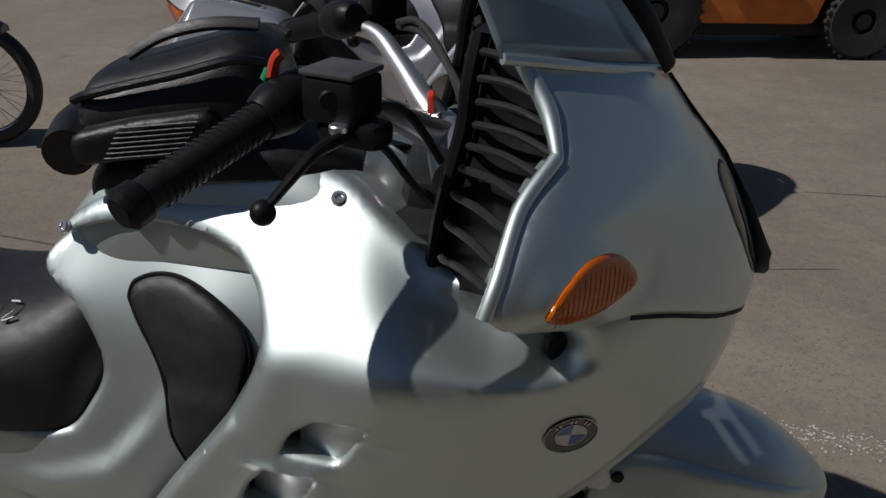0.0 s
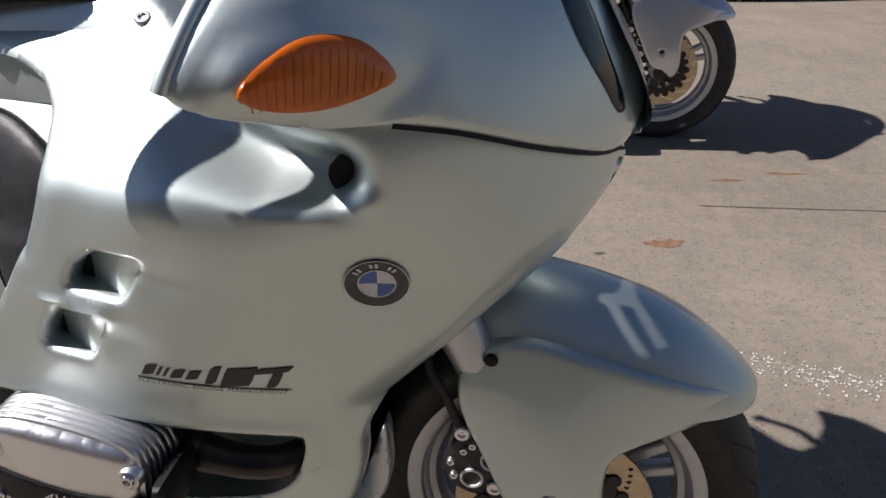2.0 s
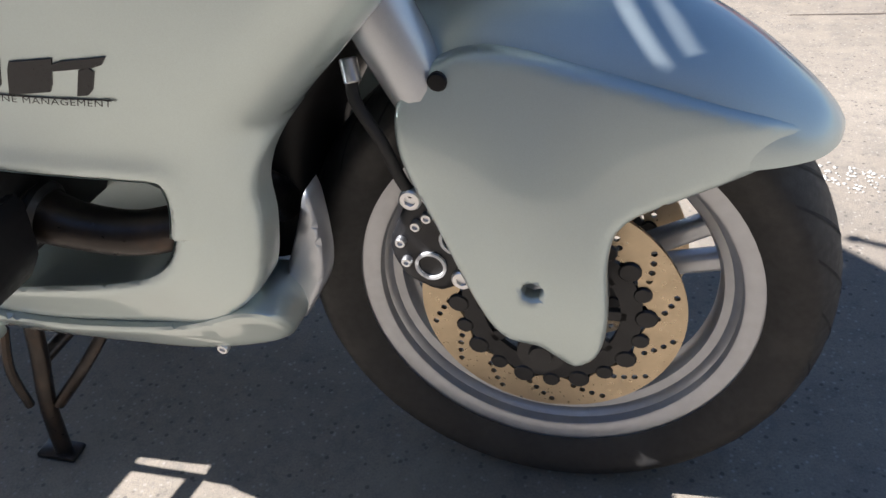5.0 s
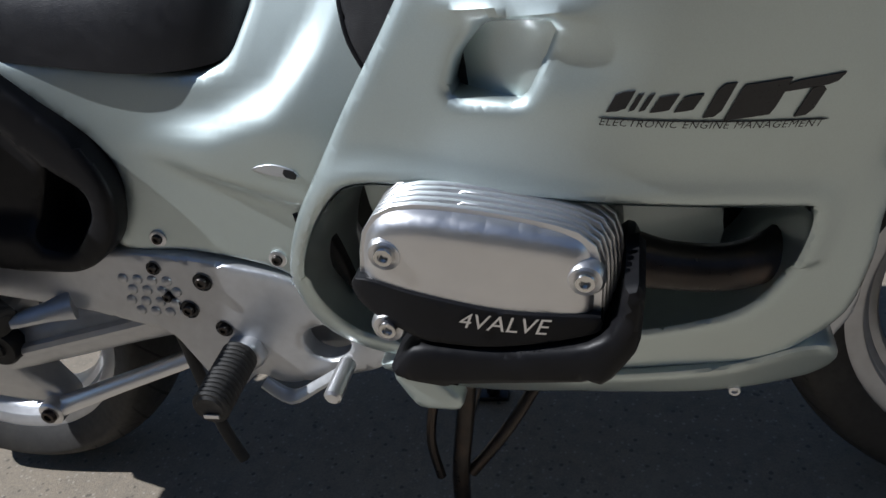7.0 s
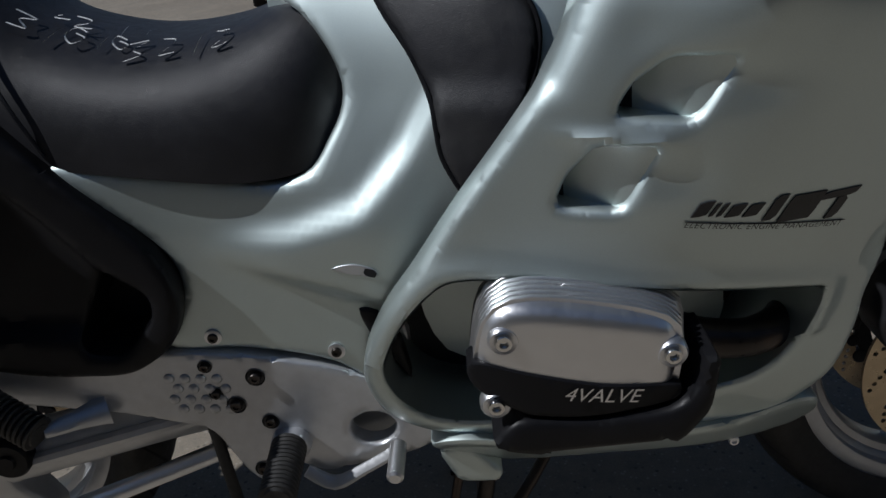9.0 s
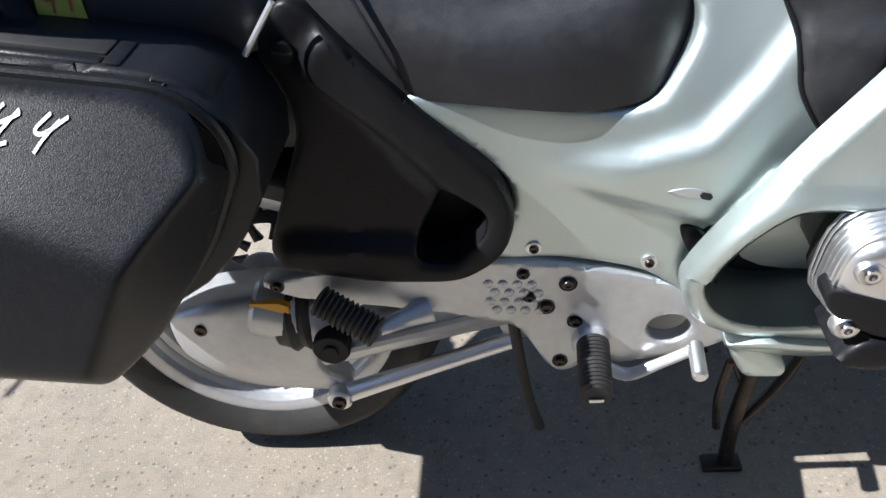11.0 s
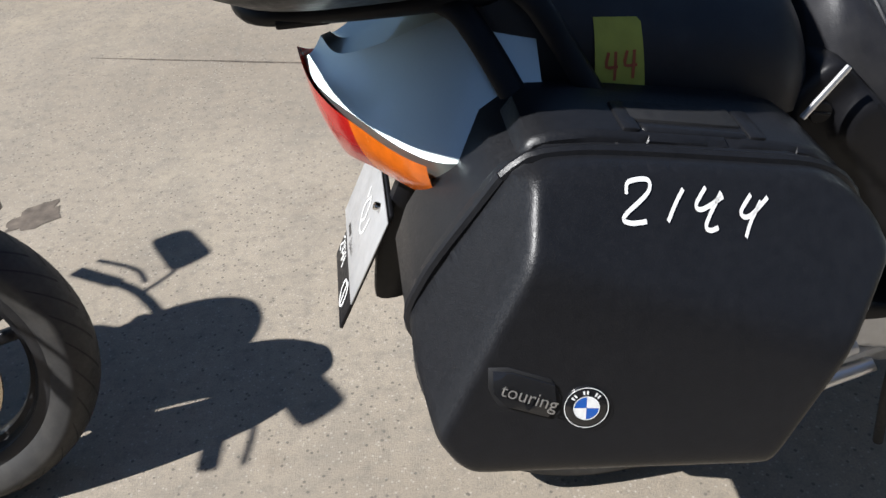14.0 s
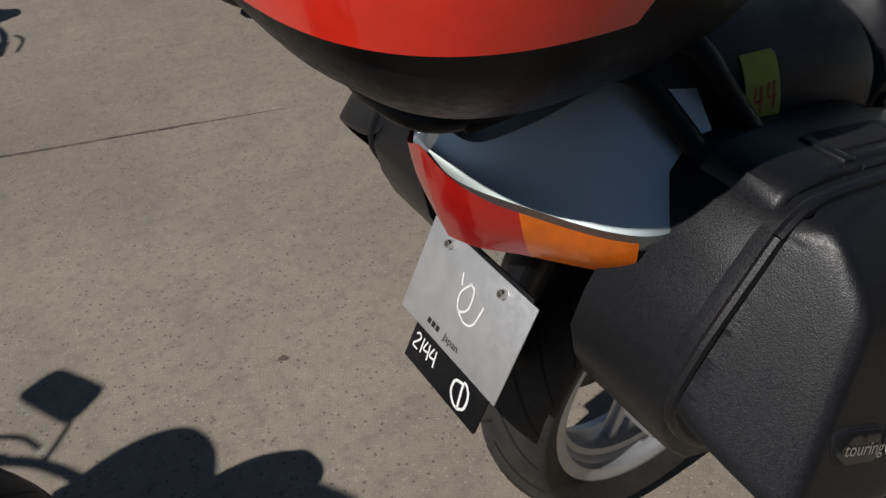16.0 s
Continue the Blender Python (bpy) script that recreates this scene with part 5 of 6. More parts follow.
part("pivot_cap", lathe([(0, -0.010), (0.010, -0.010), (0.012, -0.006), (0.026, -0.006), (0.029, -0.002), (0.029, 0.02)], 28, (-0.597, -0.178, 0.356)), SMOOTHBLACK, arm, "black pivot cap")
boot = part("rubber_boot", lathe([(0.050, -0.03), (0.058, -0.02), (0.052, -0.008), (0.059, 0.004), (0.052, 0.016), (0.050, 0.028)], 28, (0, 0, 0), False), RUBBER, arm)
boot.matrix_local = Matrix.Translation((-0.655, -0.115, 0.375)) @ Matrix.Rotation(radians(90), 4, "Z")
drive_line = rounded([(-0.66, 0.435), (-0.78, 0.430), (-0.86, 0.40), (-0.87, 0.31), (-0.80, 0.235), (-0.66, 0.19), (-0.615, 0.175), (-0.605, 0.20), (-0.64, 0.27), (-0.625, 0.33)], 0.03)
drive = part("final_drive", panel(drive_line, knots([(-0.757, 0.33, 0.165), (-0.66, 0.43, 0.135), (-0.86, 0.33, 0.13), (-0.63, 0.19, 0.105), (-0.65, 0.32, 0.15), (-0.78, 0.24, 0.125)]), [], 0.012, 0.014, 0, -1, back=0.07), ALLOY, bike, "silver rear drive housing with a yellow label")
part("warning_label", panel(np.array([(-0.708, 0.447), (-0.650, 0.443), (-0.655, 0.415), (-0.713, 0.419)]) + np.array([0, -0.012]), plane(0.158), [], 0.02, 0, 0.012), mat("orange_label", (0.65, 0.33, 0.02), 0.5), drive)
part("drive_neck", rod((-0.72, -0.125, 0.405), (-0.60, -0.12, 0.36), 0.045, 20), ALLOY, drive)
part("drive_bolt", bolt((-0.80, -0.155, 0.385), 0.010, (0, -1, 0)), STEEL, drive)
rodm = part("torque_rod", tube([(-0.626, -0.118, 0.190), (-0.48, -0.12, 0.245), (-0.33, -0.12, 0.300)], [0.017, 0.014, 0.014], 10, 4, True, 0.5), BARE, bike, "bare metal torque rod")
part("rod_eye", rod((-0.626, -0.135, 0.190), (-0.626, -0.10, 0.190), 0.021, 18), BARE, rodm)
part("rod_bolt", bolt((-0.626, -0.136, 0.190), 0.012, (0, -1, 0), 0.006), STEEL, rodm)

# fork, caliper, brake hose
for s in (-1, 1):
    leg = part("fork_leg", tube([(0.735, s * 0.080, 0.29), (0.66, s * 0.082, 0.49), (0.60, s * 0.096, 0.64), (0.50, s * 0.10, 0.88)], [0.026, 0.028, 0.034, 0.034], 18, 4), GREYPAINT, bike, "silver-grey fork leg")
    part("axle_clamp", lathe([(0, -0.045), (0.012, -0.045), (0.014, -0.040), (0.026, -0.040), (0.028, -0.03), (0.028, 0.04)], 24, (0.738, s * 0.10, 0.302)), BLACKMETAL, leg)
    part("fender_peg", rod((0.645, s * 0.090, 0.607), (0.645, s * 0.121, 0.607), 0.0095, 14), SMOOTHBLACK, leg)
cal = part("brake_caliper", panel(rounded([(0.570, 0.415), (0.585, 0.375), (0.625, 0.355), (0.665, 0.380), (0.668, 0.44), (0.645, 0.49), (0.600, 0.478)], 0.012), plane(0.118), [], 0.012, 0.008, 0, -1, back=0.045), BLACKMETAL, bike, "black four-piston brake caliper")
for q, r in (((0.605, 0.479), 0.012), ((0.652, 0.381), 0.012), ((0.588, 0.425), 0.006), ((0.592, 0.400), 0.006), ((0.607, 0.447), 0.006), ((0.620, 0.458), 0.006)):
    part("caliper_bolt", bolt((q[0], -0.120, q[1]), r, (0, -1, 0), 0.005), BARE, cal)
for q in ((0.618, 0.395), (0.648, 0.430)):
    part("piston_ring", lathe([(0.014, -0.002), (0.0175, -0.002), (0.0175, 0.002), (0.014, 0.002)], 24, (q[0], -0.1195, q[1]), True), WHITE, cal)
part("caliper", panel(rounded([(0.57, 0.42), (0.585, 0.375), (0.625, 0.355), (0.665, 0.38), (0.66, 0.47), (0.60, 0.478)], 0.012), plane(0.118), [], 0.02, 0.008, 0, 1, back=0.045), BLACKMETAL, bike)
hose = part("brake_hose", tube([(0.555, -0.10, 0.615), (0.560, -0.115, 0.585), (0.582, -0.12, 0.545), (0.597, -0.118, 0.50), (0.606, -0.116, 0.482)], 0.0065, 10, 5), RUBBER, bike, "black brake hose")
part("hose_end", rod((0.553, -0.10, 0.622), (0.558, -0.108, 0.60), 0.009, 12), BARE, hose)
part("inner_mudguard", tube([(0.42, 0, 0.34), (0.43, 0, 0.50), (0.50, 0, 0.62), (0.58, 0, 0.66)], 0.07, 16, 5, True, 0.5), BLACKMETAL, bike)

# handlebars with grips, reservoir, lever
for s in (-1, 1):
    bar = part("handlebar", tube([(0.372, s * 0.025, 1.100), (0.345, s * 0.06, 1.125), (0.305, s * 0.13, 1.165), (0.265, s * 0.19, 1.195), (0.20, s * 0.25, 1.195)], [0.026, 0.020, 0.016, 0.014, 0.012], 14, 5), BARE, bike, "bare aluminium handlebar arm")
    a, b = Vector((0.098, s * 0.392, 1.155)), Vector((0.190, s * 0.262, 1.197))
    grip = part("grip", rod(a, b, 0.0185, 20), GRIP, bar, "ribbed black rubber grip")
    for k in range(16):
        c = a.lerp(b, 0.16 + 0.05 * k)
        t = (b - a).normalized() * 0.0016
        part("grip_rib", rod(c - t, c + t, 0.0198, 18, 0.2), GRIP, bar)
    part("bar_end", rod(a - (b - a).normalized() * 0.018, a + (b - a).normalized() * 0.012, 0.0215, 20, 0.3), SMOOTHBLACK, bar)
    part("switch_housing", tube([tuple(b - (b - a) * 0.03), tuple(b + (b - a) * 0.12), tuple(b + (b - a) * 0.38), tuple(b + (b - a) * 0.50)], [0.022, 0.030, 0.028, 0.018], 16, 4), SMOOTHBLACK, bar)
    part("reservoir", block((0.062, 0.060, 0.046), (0.272, s * 0.262, 1.222), 0.006, Matrix.Rotation(s * 0.45, 4, "Z")), SMOOTHBLACK, bar, "black brake fluid reservoir")
    part("reservoir_cap", block((0.064, 0.062, 0.007), (0.272, s * 0.262, 1.249), 0.003, Matrix.Rotation(s * 0.45, 4, "Z")), mat("worn_cap", (0.10, 0.10, 0.10), 0.4, 0.3), bar)
    part("sight_glass", lathe([(0, -0.003), (0.009, -0.003), (0.011, 0)], 20, (0.263, s * 0.292, 1.225)), SMOOTHBLACK, bar)
    part("lever_clamp", block((0.075, 0.040, 0.030), (0.285, s * 0.275, 1.190), 0.010, Matrix.Rotation(s * 0.5, 4, "Z")), SMOOTHBLACK, bar)
    part("lever", tube([(0.275, s * 0.300, 1.190), (0.255, s * 0.335, 1.188), (0.235, s * 0.358, 1.170), (0.212, s * 0.378, 1.146)], [0.010, 0.009, 0.008, 0.007], 10, 5, True, 0.7), SMOOTHBLACK, bar, "black brake lever")
    ball = bmesh.new()
    bmesh.ops.create_uvsphere(ball, u_segments=16, v_segments=10, radius=0.0125, matrix=Matrix.Translation((0.210, s * 0.380, 1.143)))
    part("lever_ball", ball, SMOOTHBLACK, bar)
    part("lever_bolt", rod((0.272, s * 0.300, 1.195), (0.272, s * 0.300, 1.204), 0.010, 14), BARE, bar)
part("kill_switch", tube([(0.195, -0.235, 1.232), (0.200, -0.232, 1.250), (0.207, -0.232, 1.257)], 0.006, 8, 3), REDPLASTIC, bar)
part("start_switch", rod((0.188, -0.232, 1.228), (0.194, -0.232, 1.240), 0.006, 10), GREEN, bar)
yoke = part("fork_yoke", tube([(0.385, -0.11, 1.085), (0.375, 0, 1.10), (0.385, 0.11, 1.085)], 0.030, 14, 5, True, 0.6), BARE, bike, "bare aluminium top yoke")
nut = part("steering_nut", lathe([(0, 0.0), (0.016, 0.0), (0.022, 0.004), (0.024, 0.012)], 24), POLISHED, yoke)
nut.matrix_local = Matrix.Translation((0.385, 0.02, 1.125)) @ Matrix.Rotation(radians(-90), 4, "X")
part("ignition_key", block((0.010, 0.030, 0.026), (0.355, 0.03, 1.135), 0.003), REDPLASTIC, yoke, "key with a red tag")
part("key_tag", block((0.045, 0.020, 0.003), (0.335, 0.03, 1.122), 0.001), BARE, yoke)
for k, (a, b, c, d) in enumerate((((0.29, -0.22, 1.20), (0.33, -0.14, 1.17), (0.38, -0.10, 1.08), (0.42, -0.08, 0.98)), ((0.30, 0.20, 1.21), (0.34, 0.13, 1.22), (0.39, 0.02, 1.16), (0.42, -0.02, 1.04)), ((0.30, 0.22, 1.20), (0.345, 0.12, 1.205), (0.40, 0.00, 1.15), (0.43, -0.04, 1.03)), ((0.27, -0.20, 1.16), (0.30, -0.12, 1.12), (0.34, -0.10, 1.06), (0.40, -0.10, 1.0)))):
    part("control_cable", tube([a, b, c, d], 0.0055, 8, 6), RUBBER, bike)
part("cockpit_floor", block((0.22, 0.34, 0.06), (0.37, 0, 1.0), 0.02), DARK, bike)
dash = part("dashboard", plan_loft([(1.10, 0.50, 0.05, 0.16, 3), (1.22, 0.48, 0.07, 0.17, 3), (1.25, 0.50, 0.05, 0.15, 3)]), SMOOTHBLACK, bike, "black instrument panel")

# tail cowl with its lamp, number plate
lip = spline([(-1.165, 0.0, 0.890), (-1.150, -0.05, 0.873), (-1.105, -0.115, 0.858), (-1.055, -0.180, 0.847), (-1.010, -0.212, 0.844), (-0.95, -0.212, 0.848), (-0.90, -0.205, 0.852)], 6, False)
spine = spline([(-1.140, 0.0, 0.915), (-1.120, -0.035, 0.905), (-1.07, -0.065, 0.925), (-1.02, -0.085, 0.950), (-0.98, -0.095, 0.965), (-0.94, -0.10, 0.975), (-0.90, -0.10, 0.98)], 6, False)
foot = lip * np.array([1, 1, 0]) + np.array([0, 0, 0.776])
foot = foot + (np.array([-0.85, 0, 0]) - foot) * np.array([0.10, 0.10, 0])
for s in (-1, 1):
    flip = np.array([1, -s, 1])
    rows = []
    for q in np.linspace(0, 1, 10):
        sag = -0.006 * math.sin(math.pi * q)
        rows.append([tuple(((1 - q) * a + q * b + np.array([0, 0, sag])) * flip) for a, b in zip(lip, spine)])
    rows.append([tuple((b * np.array([1, 0, 1]) + np.array([0.012, 0, 0.004])) * flip) for b in spine])
    below = [[tuple(((1 - q) * f + q * l) * flip) for f, l in zip(foot, lip)] for q in (0.0, 0.35, 0.7, 1.0)]
    cowl = part("tail_cowl", rings_mesh(below + rows[1:], False, False), PAINT, bike, "silver-green tail cowl", 25.0)
    n = len(lip)
    red = range(0, 12)
    amb = range(11, 22)
    for nm, idx, mate, lab in (("tail_light", red, RED, "red tail light lens"), ("rear_turn_signal", amb, AMBER, "amber rear turn signal lens")):
        rows = []
        for q in np.linspace(0, 1, 6):
            row = []
            for i in idx:
                l, f = lip[i], foot[i]
                low_z = 0.03 * max(0, 1 - i / 14)
                high = 0.018 * max(0.0, 1 - i / 9)
                p = (1 - q) * (f + np.array([0, 0, -0.012 * max(0, 1 - i / 10)])) + q * (l + np.array([0, 0, -0.004 + high]))
                out = np.array([-0.9, -0.6 - 0.02 * i, 0])
                out = out / np.linalg.norm(out) * (0.007 + 0.006 * math.sin(math.pi * q))
                if i == 0:
                    out[1] = 0
                row.append(tuple((p + out) * flip))
            rows.append(row)
        part(nm, rings_mesh(rows, False, False), mate, cowl, lab)
part("tail_core", block((0.24, 0.20, 0.08), (-0.93, 0, 0.82), 0.02), BLACKMETAL, bike)
part("rear_mudguard", tube([(-0.93, 0, 0.80), (-0.985, 0, 0.72), (-1.035, 0, 0.62), (-1.075, 0, 0.50)], [0.105, 0.10, 0.09, 0.06], 20, 5, True, 0.35), SMOOTHBLACK, bike, "black rear mudguard")
U, V, P0 = Vector((0.447, 0, 0.894)), Vector((0, 1, 0)), Vector((-1.095, 0, 0.687))
tilt = Matrix((( U.x, 0, -U.z, 0), (0, 1, 0, 0), (U.z, 0, U.x, 0), (0, 0, 0, 1)))


def on_plate(u0, u1, v0, v1, thick, off, bevel=0.0015):
    """A flat piece in the plate's plane: u up along it, v across, off outwards."""
    m = Matrix.Translation(P0 + U * (u0 + u1) / 2 + V * (v0 + v1) / 2 + Vector((-U.z, 0, U.x)) * off) @ tilt
    return block((abs(u1 - u0), abs(v1 - v0), thick), (0, 0, 0), bevel, None, 2), m


def plate_piece(name, u0, u1, v0, v1, thick, off, material, parent, label="", bevel=0.0):
    bm, m = on_plate(u0, u1, v0, v1, thick, off, bevel)
    bmesh.ops.transform(bm, matrix=m, verts=bm.verts)
    return part(name, bm, material, parent, label)


holder = plate_piece("plate_holder", -0.190, 0.02, -0.098, 0.075, 0.006, -0.006, SMOOTHBLACK, bike, "black plate holder with white pen marks", 0.002)
number_plate = plate_piece("number_plate", -0.130, 0.016, -0.113, 0.113, 0.002, 0.0, PLATEMAT, bike, "bare metal dealer plate with pen scribble", 0.0008)
for v in (-0.055, 0.064):
    c = P0 + V * v + Vector((-U.z, 0, U.x)) * 0.002
    part("plate_bolt", bolt(c, 0.0065, Vector((-U.z, 0, U.x)), 0.008), POLISHED, number_plate)


def plate_stroke(pts, width, off, parent, material=WHITE):
    p = spline(pts, 6, False)
    t = np.gradient(p, axis=0)
    t /= np.maximum(np.linalg.norm(t, axis=1), 1e-9)[:, None]
    nr = np.stack([-t[:, 1], t[:, 0]], 1) * width / 2
    out = Vector((-U.z, 0, U.x)) * off
    v = [tuple(P0 + U * a[0] + V * a[1] + out) for a in p + nr] + [tuple(P0 + U * a[0] + V * a[1] + out) for a in p - nr]
    k = len(p)
    part("pen_stroke", (v, [(i, i + 1, k + i + 1, k + i) for i in range(k - 1)]), material, parent)


plate_stroke([(-0.018, 0.022), (-0.030, 0.018), (-0.034, 0.016)], 0.003, 0.002, number_plate)
plate_stroke([(-0.022, 0.000), (-0.045, 0.014), (-0.066, 0.006), (-0.055, -0.010), (-0.028, -0.008), (-0.024, 0.004)], 0.003, 0.002, number_plate)
plate_stroke([(-0.066, 0.006), (-0.074, -0.012), (-0.066, -0.028), (-0.036, -0.034)], 0.003, 0.002, number_plate)
for k in range(3):
    plate_stroke([(-0.108, 0.048 - 0.010 * k), (-0.116, 0.048 - 0.010 * k)], 0.007, 0.002, number_plate, DECAL)
v, f = lettering("Japan", 0.016)
out = Vector((-U.z, 0, U.x)) * 0.002
part("lettering", ([tuple(P0 + U * (-0.117 + b) + V * (0.012 - a) + out) for a, b in v], f), DECAL, number_plate)
FOUR = ([(0.0, 0.0), (0.014, 0.004), (0.013, -0.007)], [(0.0, -0.006), (0.024, -0.009)])
for strokes in ([[(0.004, 0.064), (0.0, 0.058), (0.006, 0.053), (0.021, 0.064), (0.023, 0.052)]], [[(0.0, 0.046), (0.023, 0.045)]],
                [[(u, v + 0.037) for u, v in line] for line in FOUR], [[(u, v + 0.021) for u, v in line] for line in FOUR]):
    for line in strokes:
        plate_stroke([(-0.142 - u, v) for u, v in line], 0.0028, -0.0015, holder)
plate_stroke([(-0.145, -0.050), (-0.150, -0.036), (-0.168, -0.036), (-0.180, -0.052), (-0.172, -0.068), (-0.150, -0.066), (-0.143, -0.052), (-0.182, -0.058)], 0.004, -0.0015, holder)

# luggage rack
rack = part("luggage_rack", tube([(-0.94, -0.10, 0.985), (-1.0, -0.105, 0.985), (-1.14, -0.10, 0.985), (-1.205, -0.08, 0.985), (-1.222, 0, 0.985), (-1.205, 0.08, 0.985), (-1.15, 0.10, 0.985), (-1.0, 0.105, 0.985), (-0.94, 0.10, 0.985)], 0.013, 12, 5), SMOOTHBLACK, bike, "black luggage rack")
for s in (-1, 1):
    part("rack_stay", tube([(-1.0, s * 0.105, 0.985), (-0.978, s * 0.120, 0.972), (-0.950, s * 0.150, 0.928), (-0.915, s * 0.195, 0.860)], 0.016, 10, 5, True, 0.55), SMOOTHBLACK, rack)
    part("grab_rail", tube([(-0.94, s * 0.10, 1.0), (-0.905, s * 0.128, 0.985), (-0.87, s * 0.152, 0.93), (-0.83, s * 0.185, 0.86)], 0.015, 12, 5, True, 0.6), SMOOTHBLACK, rack)
    part("rack_plate", block((0.22, 0.05, 0.012), (-1.075, s * 0.06, 0.995), 0.004), SMOOTHBLACK, rack)
part("rack_plate", block((0.06, 0.22, 0.012), (-1.15, 0, 0.978), 0.004), SMOOTHBLACK, rack)

# panniers
lid_line = rounded([(-0.957, 0.908), (-0.90, 0.907), (-0.828, 0.894), (-0.651, 0.857), (-0.607, 0.825), (-0.591, 0.765), (-0.645, 0.668), (-0.700, 0.603), (-0.740, 0.592), (-0.90, 0.582), (-0.985, 0.592), (-1.028, 0.625), (-1.062, 0.672), (-1.083, 0.720), (-1.05, 0.785)], 0.026)


def lid_depth(p):
    """The lid: a main face, with slopes to the top, the rear, the bottom and the front."""
    p = np.atleast_2d(p)
    x, z = p[:, 0], p[:, 1]
    pl = np.stack([0.445 + 0.07 * (x + 0.94) - 0.30 * (z - 0.74), 0.350 - 1.15 * (z - 0.886 + 0.22 * (x + 0.86)), 0.405 + 3.16 * (x + 0.963) - 2.165 * (z - 0.860),
                   0.415 + 0.14 * (x + 1.053) + 0.9 * (z - 0.593), 0.345 + 2.0 * ((-0.588 - x) * 0.9 + (z - 0.77) * 0.42)])
    return np.maximum(-np.log(np.sum(np.exp(-pl * 150), 0)) / 150 + 0.0045, 0.318)


case_line = rounded([(-0.957, 0.905), (-0.90, 0.904), (-0.828, 0.892), (-0.651, 0.856), (-0.595, 0.822), (-0.568, 0.765), (-0.572, 0.720), (-0.625, 0.640), (-0.695, 0.580), (-0.760, 0.555), (-0.90, 0.545), (-1.000, 0.560), (-1.045, 0.600), (-1.072, 0.660), (-1.085, 0.720), (-1.05, 0.785)], 0.026)
emblem_at = (-0.922, 0.714)
for s in (-1, 1):
    case = thing("pannier_case", "black hard plastic pannier with a touring badge and white number" if s < 0 else "black hard plastic pannier beside the rear wheel", "pannier", group="pannier cases")
    lid = part("lid", panel(lid_line, lid_depth, [], 0.0055, 0.010, 0.02, s), PLASTIC, case, "black grained lid")
    part("seam", panel(lid_line.mean(0) + (lid_line - lid_line.mean(0)) * 0.993, plane(0.318), [], 0.05, 0, 0, s, back=0.300), DARK, case)
    part("body", panel(case_line, plane(0.306), [], 0.05, 0.006, 0, s, back=0.160), PLASTIC, case, "black case body")
    part("lid_edge", tube([(q[0], s * 0.312, q[1]) for q in np.vstack([even(lid_line, 0.03), lid_line[:1]])], 0.007, 8, 2), PLASTIC, case)
    railr = rounded([(-0.960, 0.885), (-0.938, 0.914), (-0.88, 0.912), (-0.695, 0.872), (-0.640, 0.858), (-0.600, 0.822), (-0.61, 0.80), (-0.95, 0.86)], 0.012)
    rail = part("top_rail", panel(railr, plane(0.292), [], 0.02, 0.012, 0, s, back=0.195), PLASTIC, case, "black top rail")
    m0 = Matrix.Rotation(radians(12.5), 4, "Y")
    # dark slab on the rail paints the shade of the handle recess
    part("handle_well", block((0.125, 0.040, 0.010), (-0.775, s * 0.243, 0.888), 0.004, m0), DARK, case)
    part("handle", block((0.118, 0.017, 0.015), (-0.770, s * 0.274, 0.8835), 0.006, m0, 3), PLASTIC, case, "black carrying handle")
    for x in (-0.838, -0.704):
        part("handle_end", block((0.020, 0.058, 0.016), (x, s * 0.254, 0.8835 - 0.2217 * (x + 0.770)), 0.004, m0), PLASTIC, case)
    for x in (-0.855, -0.705, -0.650):
        part("rail_joint", block((0.003, 0.10, 0.05), (x, s * 0.245, 0.888 - 0.22 * (x + 0.855) - 0.016), 0), DARK, case)
    part("lock", rod((-0.682, s * 0.245, 0.856), (-0.680, s * 0.245, 0.8665), 0.010, 16), BARE, case)
    part("mount", block((0.10, 0.08, 0.05), (-0.75, s * 0.15, 0.75), 0.01), BLACKMETAL, case)
    well = rounded([(-1.011, 0.768), (-0.944, 0.741), (-0.947, 0.700), (-1.014, 0.726)], 0.006)
    part("badge_well", panel(well, lambda p: lid_depth(p) + 0.0015, [], 0.02, 0.001, 0.004, s), DARK, case)
    part("badge", panel(well.mean(0) + (well - well.mean(0)) * 0.88, lambda p: lid_depth(p) + 0.004, [], 0.02, 0.001, 0.004, s), BLACKGLOSS, case, "black badge with silver lettering")
    if s < 0:
        part("lettering", lay(lettering("touring", 0.02, 0.0, 1.0), (-1.004, 0.738), (-0.952, 0.716), lambda p: lid_depth(p) + 0.0055), BARE, case)
        roundel(emblem_at, 0.0215, lid_depth, case)
        for pts in ([(-0.865, 0.884), (-0.861, 0.891), (-0.842, 0.889), (-0.844, 0.881), (-0.871, 0.871), (-0.866, 0.866), (-0.850, 0.864)], [(-0.808, 0.877), (-0.819, 0.869), (-0.829, 0.860)],
                    [(-0.785, 0.874), (-0.798, 0.865), (-0.792, 0.861), (-0.769, 0.865)], [(-0.770, 0.868), (-0.791, 0.852), (-0.789, 0.847), (-0.780, 0.847)],
                    [(-0.740, 0.861), (-0.754, 0.852), (-0.746, 0.848), (-0.723, 0.856)], [(-0.731, 0.855), (-0.745, 0.845), (-0.754, 0.836)]):
            part("white_figure", stroke(pts, 0.0032, lid_depth, 0.002), WHITE, case)

